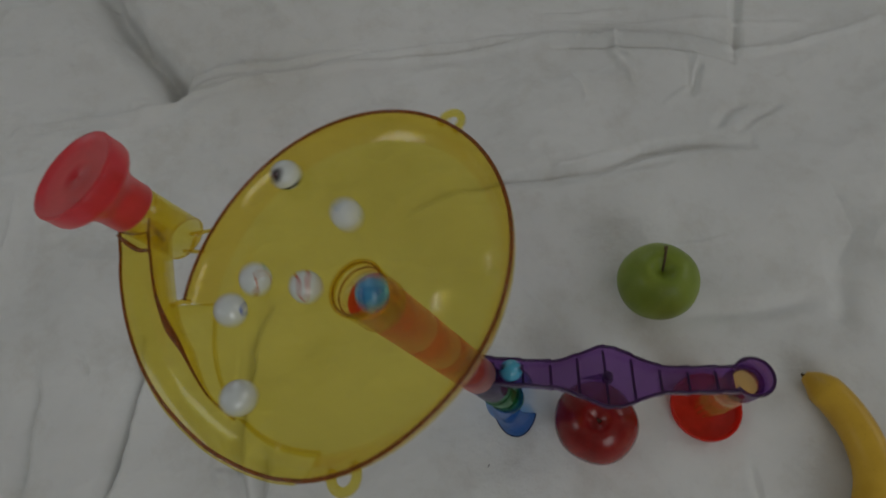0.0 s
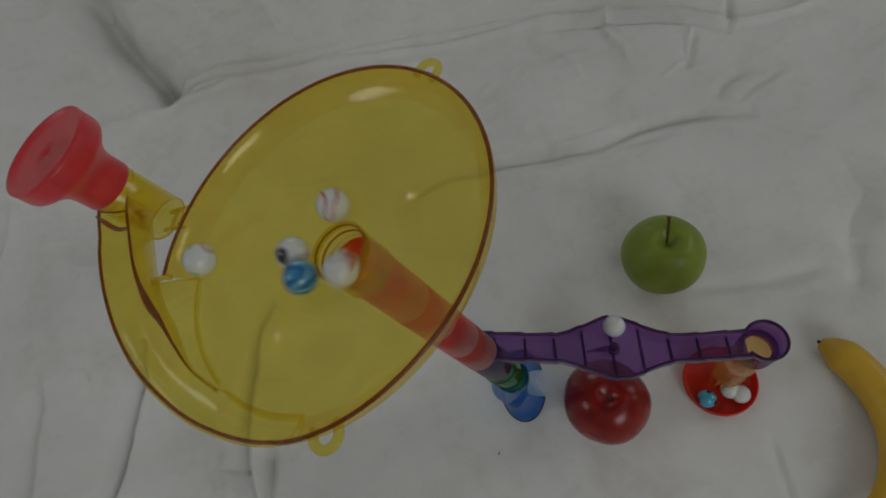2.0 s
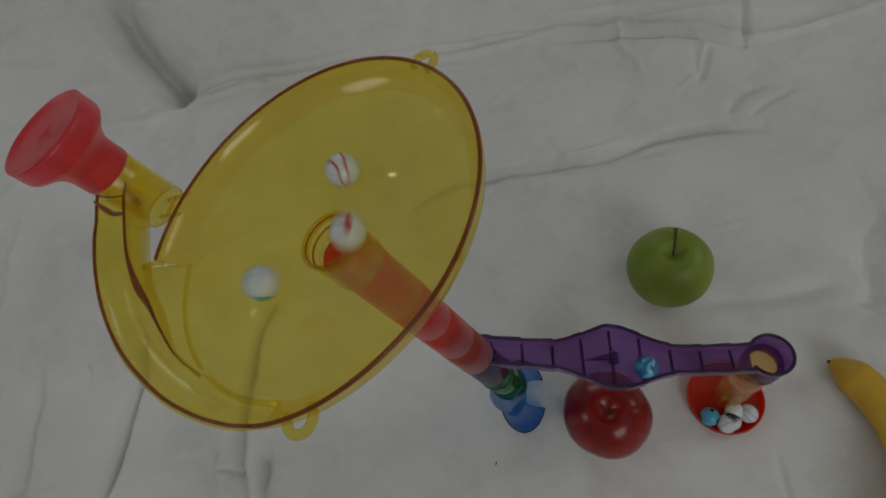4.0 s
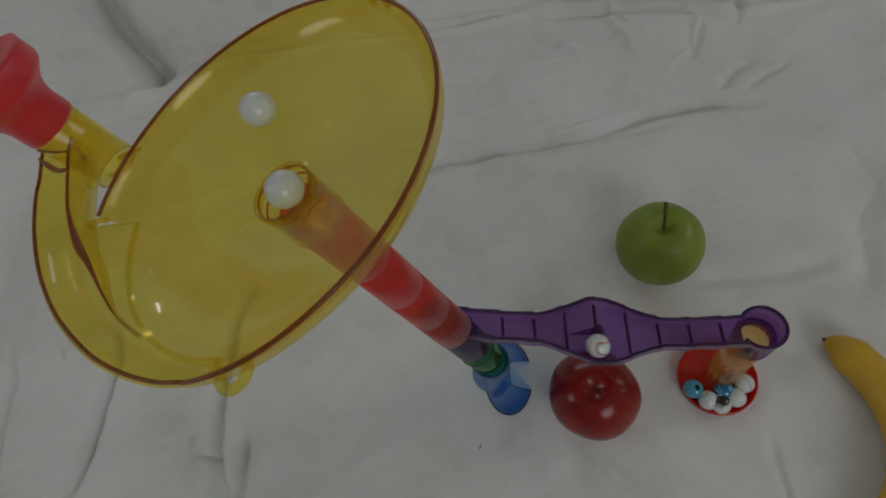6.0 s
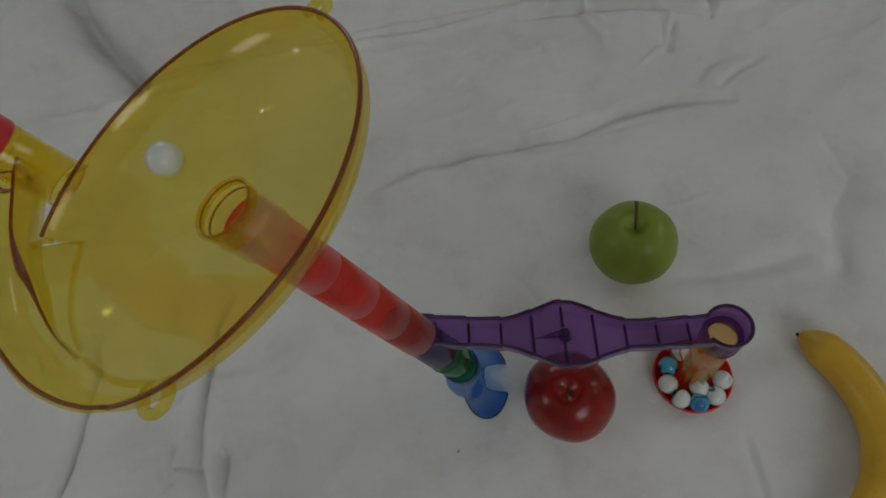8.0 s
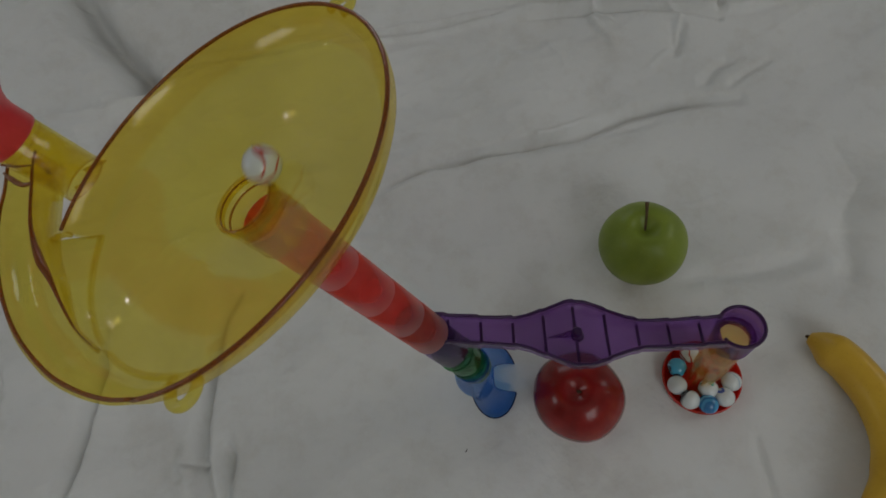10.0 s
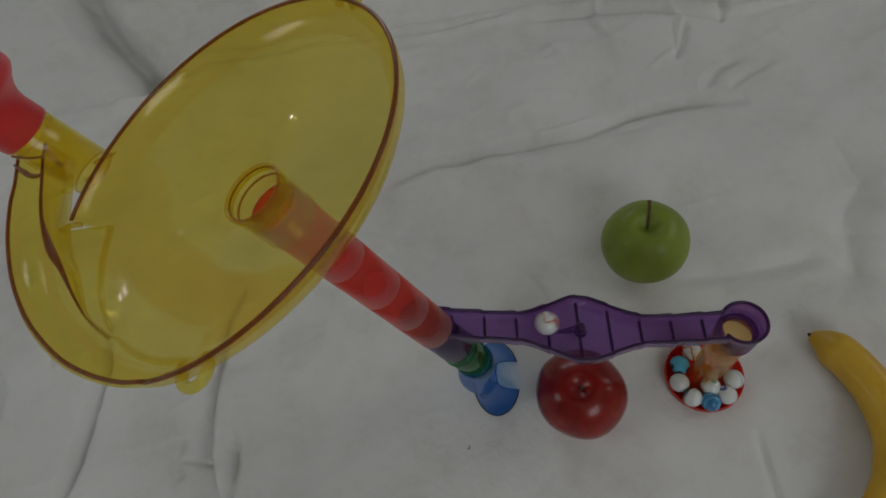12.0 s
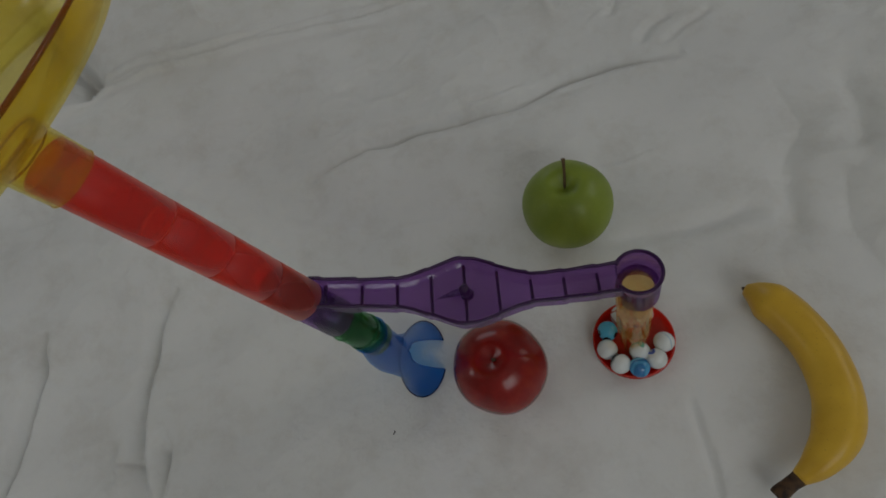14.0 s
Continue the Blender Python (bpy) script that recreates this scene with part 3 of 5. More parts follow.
        part("tube_ring", lathe(ring, at, 40, closed=True), M_YELLOW_DEEP, tube)
    # prongs that clip the tube to the rim, with a cross bar
    ends = []
    for near, far in ((mm(-102.0, 44, -8), mm(-82.5, 41.3, -6)), (mm(-104.5, 34, -8.5), mm(-86, 28.8, -6))):
        a, b = DISH @ Vector(near), DISH @ Vector(far)
        part("clip", sweep([a, a.lerp(b, 0.5), b], [0.0012, 0.0012, 0.0007], 8), M_YELLOW_DEEP, dish)
        ends.append(a.lerp(b, 0.30))
    part("clip_bar", sweep([ends[0], ends[0].lerp(ends[1], 0.5), ends[1]], [0.0010] * 3, 8), M_YELLOW_DEEP, dish)
    # Amber shading inside the tube, put in as a small tinted piece.
    amber_shade = [DISH @ Vector(mm(*p)) for p in ((-107.5, 40.0, 13), (-106.2, 37.0, 9), (-105.8, 34.5, 4))]
    part("amber_shade", sweep(amber_shade, [0.0010, 0.0016, 0.0010], 8), M_YELLOW_DEEP, dish, "amber shading inside the tube, set as a small tinted piece")
    return dish


build_dish()


def build_funnel():
    at = DISH @ Matrix.Translation(mm(-114.8, 47.6, 0))
    prof = [(13.4, 20.4), (13.9, 20.6), (14.1, 22), (14.1, 30), (14.7, 33.4), (16.6, 36.8), (19.6, 39.8), (22.6, 42.0), (24.3, 43.6), (25.0, 45.6), (24.9, 52.4), (24.6, 54.0), (23.9, 54.7), (23.2, 54.5), (22.6, 53.6), (18.5, 52.6), (10.0, 51.7), (0.02, 51.5), (0.02, 49.9), (12.2, 49.0), (12.2, 30), (12.6, 24.4), (13.4, 24.3)]
    cup = part("funnel_cup", lathe([mm(*p) for p in prof], at, 64, closed=True), M_PINK, run, "red plastic funnel cup")
    ring = [(0.0246 + 0.0005 * math.cos(w), 0.0539 + 0.0005 * math.sin(w)) for w in (2 * math.pi * k / 8 for k in range(8))]
    part("cup_lip", lathe(ring, at, 64, closed=True), M_PINK, cup)
    return cup


build_funnel()


def build_tower():
    # four red tubes; the narrow end of each sits in the next
    for z0, z1 in ((-0.0870, -0.0345), (-0.1225, -0.0876), (-0.1565, -0.1231), (-0.1890, -0.1571)):
        tube = part("red_tube", pipe(0.0131, 0.0119, z0, z1, TOWER), M_RED, run, "clear red plastic tube")
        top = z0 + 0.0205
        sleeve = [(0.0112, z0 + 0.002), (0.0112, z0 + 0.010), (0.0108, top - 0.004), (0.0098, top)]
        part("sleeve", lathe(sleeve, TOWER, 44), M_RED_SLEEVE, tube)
        for r, z, thick in ((0.0112, z0 + 0.0024, 0.0005), (0.0098, top, 0.0004)):
            ring = [(r + thick * math.cos(w), z + thick * math.sin(w)) for w in (2 * math.pi * k / 8 for k in range(8))]
            part("tube_ring", lathe(ring, TOWER, 44, closed=True), M_RED, tube)
    green = part("green_tube", pipe(0.0124, 0.0110, -0.264, -0.212, TOWER), M_GREEN, run, "clear green plastic tube")
    for r, z in ((0.0126, -0.2285), (0.0126, -0.2470), (0.0108, -0.2160)):
        part("tube_ring", lathe([(r + 0.0006 * math.cos(w), z + 0.0007 * math.sin(w)) for w in (2 * math.pi * k / 8 for k in range(8))], TOWER, 48, closed=True), M_GREEN, green)
    part("sleeve", lathe([(0.0084, -0.258), (0.0092, -0.258), (0.0092, -0.236), (0.0084, -0.236)], TOWER, 40, closed=True), M_GREEN, green)


build_tower()

TRACK_LEFT, TRACK_RIGHT = -0.0905, 0.1040


def track_half(x):
    """Half width of the track's channel at x."""
    steps = ((0.0, 0.0214), (0.006, 0.0209), (0.014, 0.0178), (0.023, 0.0142), (0.032, 0.0106), (0.040, 0.0088), (0.050, 0.0083))
    q = abs(x)
    for (a, h), (b, k) in zip(steps, steps[1:]):
        if q <= b:
            return h + (k - h) * (q - a) / (b - a)
    return 0.0083


def track_step(x):
    """The wall stands out a little more towards the end of each bay."""
    return 0.0007 * (((x + 0.0840) / 0.0205) % 1.0)


def track_floor(x):
    """Height of the track's floor, which falls towards its outlet."""
    return 0.1410 - 0.266 * x + 1.36 * x * x


def track_middle(x):
    """Sideways place of the track's centre line."""
    return -0.0025 * max(0.0, min(1.0, x / 0.05))


def build_track():
    bm = bmesh.new()
    t = 0.0016
    wall = 0.0085
    xs = [TRACK_LEFT + (0.0925 - TRACK_LEFT) * k / 120 for k in range(121)]
    rows = []
    for x in xs:
        h, z = track_half(x) + track_step(x) - 0.0003, track_floor(x)
        sec = [(-h, z + wall), (-h, z + 0.002), (-h + 0.002, z), (h - 0.002, z), (h, z + 0.002), (h, z + wall)]
        sec += [(h + t, z + wall), (h + t, z), (h - 0.001, z - t), (-h + 0.001, z - t), (-h - t, z), (-h - t, z + wall)]
        rows.append([bm.verts.new((x, y + track_middle(x), zz)) for y, zz in sec])
    n = 12
    for a, b in zip(rows, rows[1:]):
        for j in range(n):
            bm.faces.new([a[j], a[(j + 1) % n], b[(j + 1) % n], b[j]])
    bm.faces.new(rows[0])
    bm.faces.new(rows[-1][::-1])
    track = edged(part("track", bm, M_PURPLE, run, "clear purple plastic track with a widened middle"), 40)
    for s in (-1, 1):
        bm = bmesh.new()
        line = [(x, s * (track_half(x) + track_step(x) - 0.0003 + t / 2) + track_middle(x), track_floor(x) + wall + 0.0002) for k, x in enumerate(xs)]
        part("track_edge", sweep(line, [0.00105 + 0.3 * track_step(x) for x in xs], 8, bm), M_VIOLET_EDGE, track, "edge of the track, violet tint darkened as it looks edge-on")
    for x in (-0.0840, -0.0635, -0.0430, -0.0225, -0.0020, 0.0185, 0.0390, 0.0595, 0.0800):
        h = track_half(x) - 0.0006
        z = track_floor(x)
        bm = box((x - 0.00095, track_middle(x) - h, z - 0.0004), (x + 0.00095, track_middle(x) + h, z + 0.0009))
        bmesh.ops.bevel(bm, geom=bm.edges[:], offset=0.0002, segments=1)
        part("rib", bm, M_VIOLET_EDGE, track, "dark violet cross rib", smooth=False)
    z = track_floor(0.0)
    peg = part("peg", lathe([mm(*p) for p in [(0.01, 11), (2.4, 10.8), (3.2, 10), (3.4, 4), (3.9, 0.4), (4.4, 0), (0.01, -0.5)]], Matrix.Translation((-0.001, 0, z)), 24), M_VIOLET_EDGE, track, "dark violet round peg")
    bm = bmesh.new()
    line = [(-0.0205 + 0.0185 * k / 8, 0.0, z + 0.0012 + 0.0055 * k / 8) for k in range(9)]
    sweep(line, [0.0006 + 0.0021 * k / 8 for k in range(9)], 10, bm)
    part("spike", bm, M_PURPLE, track, "tapered purple guide")

    # socket round the leaning tower, with an opening towards the track
    prof = [(0.0104, -0.222), (0.0122, -0.222), (0.0126, -0.220), (0.0126, -0.192), (0.0119, -0.190), (0.0115, -0.163), (0.0106, -0.162), (0.0102, -0.166)]
    part("socket", lathe(prof, TOWER, 48, closed=True), M_PURPLE, track)
    part("socket_floor", lathe([(0.0002, -0.1815), (0.0112, -0.1815), (0.0112, -0.1830), (0.0002, -0.1830)], TOWER, 40), M_VIOLET_EDGE, track)
    # cup at the outlet, with a notch where the track comes in
    at = Matrix.Translation((TRACK_RIGHT, -0.0015, 0.0))
    part("outlet_cup", lathe([(0.0122, 0.104), (0.0136, 0.104), (0.0143, 0.132), (0.0147, 0.1357), (0.0136, 0.1362), (0.0130, 0.132)], at, 56, (-150, 150), closed=True), M_PURPLE, track)
    part("cup_floor", lathe([(0.0096, 0.1155), (0.0132, 0.1175), (0.0132, 0.1160), (0.0096, 0.1140)], at, 48, closed=True), M_PURPLE, track)
    bm = lathe([(0.0140 + 0.0012 * math.cos(w), 0.1358 + 0.0013 * math.sin(w)) for w in (2 * math.pi * k / 8 for k in range(8))], at, 56, (-150, 150), closed=True)
    part("cup_edge", bm, M_VIOLET_EDGE, track, "cup edge, violet tint darkened as it looks edge-on")


build_track()


def build_blue_base():
    """A tube that flares into a round foot, with an arched opening on one side."""
    steps = smooth_line([(-0.0785, -0.0068, 0.118), (-0.0798, -0.0062, 0.100), (-0.0832, -0.0045, 0.080), (-0.0850, -0.0022, 0.060), (-0.0832, 0.0015, 0.042), (-0.0796, 0.0050, 0.026), (-0.0778, 0.0075, 0.0135), (-0.0768, 0.0087, 0.0065), (-0.0765, 0.0090, 0.0022)], 4)
    # half widths across and along the foot
    sizes = smooth_line([(0.0128, 0.0128, 0), (0.0134, 0.0134, 0), (0.0148, 0.0148, 0), (0.0152, 0.0158, 0), (0.0150, 0.0176, 0), (0.0160, 0.0215, 0), (0.0182, 0.0275, 0), (0.0208, 0.0328, 0), (0.0218, 0.0345, 0)], 4)
    n = 56
    bm = bmesh.new()
    rings = []
    for c, r in zip(steps, sizes):
        w = 0.0132 * math.sqrt(max(0.0, 1 - (c.z / 0.056) ** 2))
        gap = math.asin(min(0.98, w / r.y))
        rings.append([bm.verts.new(c + Vector((r.x * math.cos(q), r.y * math.sin(q), 0))) for q in (gap + (2 * math.pi - 2 * gap) * k / n for k in range(n + 1))])
    for a, b in zip(rings, rings[1:]):
        for k in range(n):
            bm.faces.new([a[k], a[k + 1], b[k + 1], b[k]])
    edge = [v.co.copy() for v in rings[-1]]
    arch = [r[0].co.copy() for r in rings[12:]][::-1] + [r[-1].co.copy() for r in rings[12:]]
    bmesh.ops.remove_doubles(bm, verts=bm.verts[:], dist=0.00002)
    bmesh.ops.recalc_face_normals(bm, faces=bm.faces[:])
    bmesh.ops.solidify(bm, geom=bm.faces[:], thickness=0.0014)
    foot = part("blue_base", bm, M_BLUE, run, "clear blue plastic base flaring into an open foot")
    part("foot_edge", sweep(edge, [0.0006] * len(edge), 8), M_BLUE_EDGE, foot, "edge of the foot, blue tint darkened as it looks edge-on")
    part("arch_edge", sweep(arch, [0.0004] * len(arch), 8), M_BLUE, foot)
    part("tube_ring", lathe([(0.0131 + 0.0006 * math.cos(q), 0.1172 + 0.0007 * math.sin(q)) for q in (2 * math.pi * k / 8 for k in range(8))], Matrix.Translation((-0.0785, -0.0068, 0)), 44, closed=True), M_BLUE, foot)


build_blue_base()

TRAY = Vector((0.1020, -0.0025, 0.0))


def build_tray():
    at = Matrix.Translation(TRAY)
    prof = [(0.2, 2.0), (26.5, 2.0), (28.6, 3.0), (29.6, 5.0), (29.9, 9.0), (30.5, 9.6), (31.2, 9.0), (31.4, 4.0), (30.2, 0.6), (29.0, 0.2), (0.2, 0.2)]
    tray = part("catch_tray", lathe([mm(*p) for p in prof], at, 72), M_TRAY, run, "red plastic catch tray with a low rim")
    part("outlet_tube", pipe(0.0122, 0.0108, 0.044, 0.116, at), M_ORANGE, run, "clear pale orange tube")
    # crown of fingers that lets the marbles out into the tray
    stem = part("stem", pipe(0.0105, 0.0092, 0.030, 0.050, at), M_ORANGE, run, "pale orange fluted stem")
    for k in range(10):
        q = 2 * math.pi * k / 10
        p = [TRAY + Vector((r * math.cos(q), r * math.sin(q), z)) for r, z in ((0.0102, 0.050), (0.0104, 0.036), (0.0092, 0.020), (0.0085, 0.0025))]
        part("finger", sweep(p, [0.0016, 0.0016, 0.0013, 0.0012], 8), M_ORANGE, stem)


build_tray()


# ---- fruit ----
def apple(name, place, radius, tall, skin, label, lean, stalk_to, lobes, deep=0.17, hollow=0.24):
    e = tagged(new(name), label, "apple")
    e.matrix_world = Matrix.Translation(place) @ Euler([radians(v) for v in lean]).to_matrix().to_4x4()
    prof = []
    for k in range(49):
        q = math.pi * k / 48
        r = math.sin(q) ** 0.86
        z = 0.5 - 0.5 * math.cos(q)
        dip = deep * math.exp(-((r / hollow) ** 2)) if q > math.pi / 2 else -0.12 * math.exp(-((r / 0.26) ** 2))
        fat = 1.0 + 0.05 * math.sin(math.pi * z) + 0.035 * (z - 0.5)
        prof.append((radius * r * fat / 1.05, tall * (z - dip)))
    prof[0], prof[-1] = (0.00005, prof[0][1]), (0.00005, prof[-1][1])
    bm = lathe(prof, seg=72)
    for v in bm.verts:
        q = math.atan2(v.co.y, v.co.x)
        k = 1 + lobes * math.cos(5 * q + 0.6) * (v.co.z / tall) + 0.012 * math.cos(2 * q + 1)
        v.co.x *= k
        v.co.y *= k
        v.co.z += tall * 0.012 * math.sin(q + 0.5) * (v.co.x ** 2 + v.co.y ** 2) / radius ** 2
    part("body", bm, skin, e)
    base = Vector((0, 0, tall * (0.98 - deep)))
    tip = Vector(stalk_to)
    mid = base.lerp(tip, 0.55) + Vector((0.0006, 0, 0.0012))
    line = smooth_line([base, mid, tip], 4)
    part("stalk", sweep(line, [0.0011 + 0.0007 * (k / (len(line) - 1)) ** 3 for k in range(len(line))], 10), M_STALK, e, "thin brown stalk")
    return e


apple("apple", (0.0712, 0.1138, 0.0), 0.0380, 0.0755, M_GREENAPPLE, "smooth green apple with a thin stalk on the sheet", (0, 0, 20), (0.0095, 0.0165, 0.080), 0.012)
apple("apple", (-0.0018, -0.0160, 0.0), 0.0368, 0.0685, M_REDAPPLE, "shiny dark red apple under the purple track", (3, -2, 0), (0.002, -0.002, 0.064), 0.022, 0.10, 0.23)


def banana():
    e = tagged(new("banana"), "ripe yellow banana with a dark brown stem end", "banana")
    line = smooth_line([(0.1915, 0.0225, 0.0125), (0.2010, 0.0125, 0.0150), (0.2130, -0.0060, 0.0165), (0.2225, -0.0330, 0.0170), (0.2235, -0.0640, 0.0170), (0.2145, -0.0890, 0.0160), (0.1990, -0.1050, 0.0140), (0.1850, -0.1135, 0.0110)], 6)
    n = len(line)
    rad = []
    for k in range(n):
        q = k / (n - 1)
        rad.append(0.0156 * min(1.0, 0.26 + 4.2 * q) ** 0.9 * (1.0 if q < 0.68 else 1 - 0.66 * ((q - 0.68) / 0.32) ** 1.15))
    bm = bmesh.new()
    sweep(line, rad, 30, bm)
    bm.verts.ensure_lookup_table()
    for k in range(n):
        for j in range(30):
            v = bm.verts[k * 30 + j]
            w = 1 + 0.035 * abs(math.cos(2.5 * (2 * math.pi * j / 30))) - 0.02
            v.co = line[k] + (v.co - line[k]) * w
    part("body", bm, M_BANANA, e)
    tip = smooth_line([line[0] + Vector((0.0012, -0.001, 0)), line[0] + Vector((-0.0012, 0.0008, 0.0)), line[0] + Vector((-0.0024, 0.0012, 0))], 3)
    part("tip", sweep(tip, [0.0022, 0.0020, 0.0018, 0.0016, 0.0014, 0.0012, 0.0008][: len(tip)], 12), M_BANANA_END, e, "small dark blossom end")
    stem = smooth_line([line[-1] + Vector((0.002, 0.001, 0)), (0.1790, -0.1168, 0.0095), (0.1690, -0.1230, 0.0080)], 5)
    part("stem", sweep(stem, [0.0056, 0.0054, 0.0052, 0.0050, 0.0049, 0.0049, 0.0050, 0.0052, 0.0055, 0.0056, 0.0050][: len(stem)], 16), M_BANANA_END, e, "dark brown dried stem")


banana()

for x, y, s in ((-0.1047, -0.0521, 0.0011), (0.1673, 0.1428, 0.0009)):
    bm = bmesh.new()
    sweep([(-s, -s, 0.0004), (0, 0, 0.0007), (s * 0.6, s * 1.6, 0.0004)], [s * 0.3, s * 0.5, s * 0.25], 6, bm)
    ob = tagged(part("crumb", bm, M_CRUMB), "tiny dark crumb lying on the sheet", "crumb", "crumbs on the sheet")
    ob.location = (x, y, float(cloth_height(np.array([x]), np.array([y]))[0]) - 0.0002)


# ---- marbles ----
R_MARBLE = 0.0080
SKINS = {
    "plain": marble_glass("glass_plain", WHITE, [(0.42, (0.38, 0.49, 0.58))], 0.026),
    "blue": marble_glass("glass_blue", WHITE, [(0.42, (0.08, 0.14, 0.50))], 0.030, (0.9, 0.2, 0.3)),
    "black": marble_glass("glass_black", WHITE, [(0.62, (0.015, 0.015, 0.018))], 0.10, (0.1, 1.2, 0.5)),
    "green": marble_glass("glass_green", WHITE, [(0.40, (0.14, 0.42, 0.33)), (0.64, (0.40, 0.16, 0.08))], 0.024, (1.7, 0.6, 0.2)),
    "red": marble_glass("glass_red", WHITE, [(0.40, (0.50, 0.08, 0.05))], 0.022, (0.5, 2.0, 0.9)),
    "ribbon": marble_glass("glass_ribbon", WHITE, [(0.39, (0.44, 0.08, 0.06))], 0.018, (2.3, 0.8, 0.1)),
    "cyan": marble_glass("glass_cyan", (0.012, 0.15, 0.38), [(0.44, (0.16, 0.46, 0.66)), (0.60, (0.05, 0.30, 0.55))], 0.05, (0.3, 0.5, 1.1)),
    "spotted": spotted_glass("glass_spotted", (0.06, 0.36, 0.54), (0.008, 0.012, 0.03)),
}


def marble(label, skin):
    bm = bmesh.new()
    bmesh.ops.create_uvsphere(bm, u_segments=40, v_segments=24, radius=R_MARBLE)
    return tagged(part("marble", bm, SKINS[skin]), label, "marble", "marbles in the run")


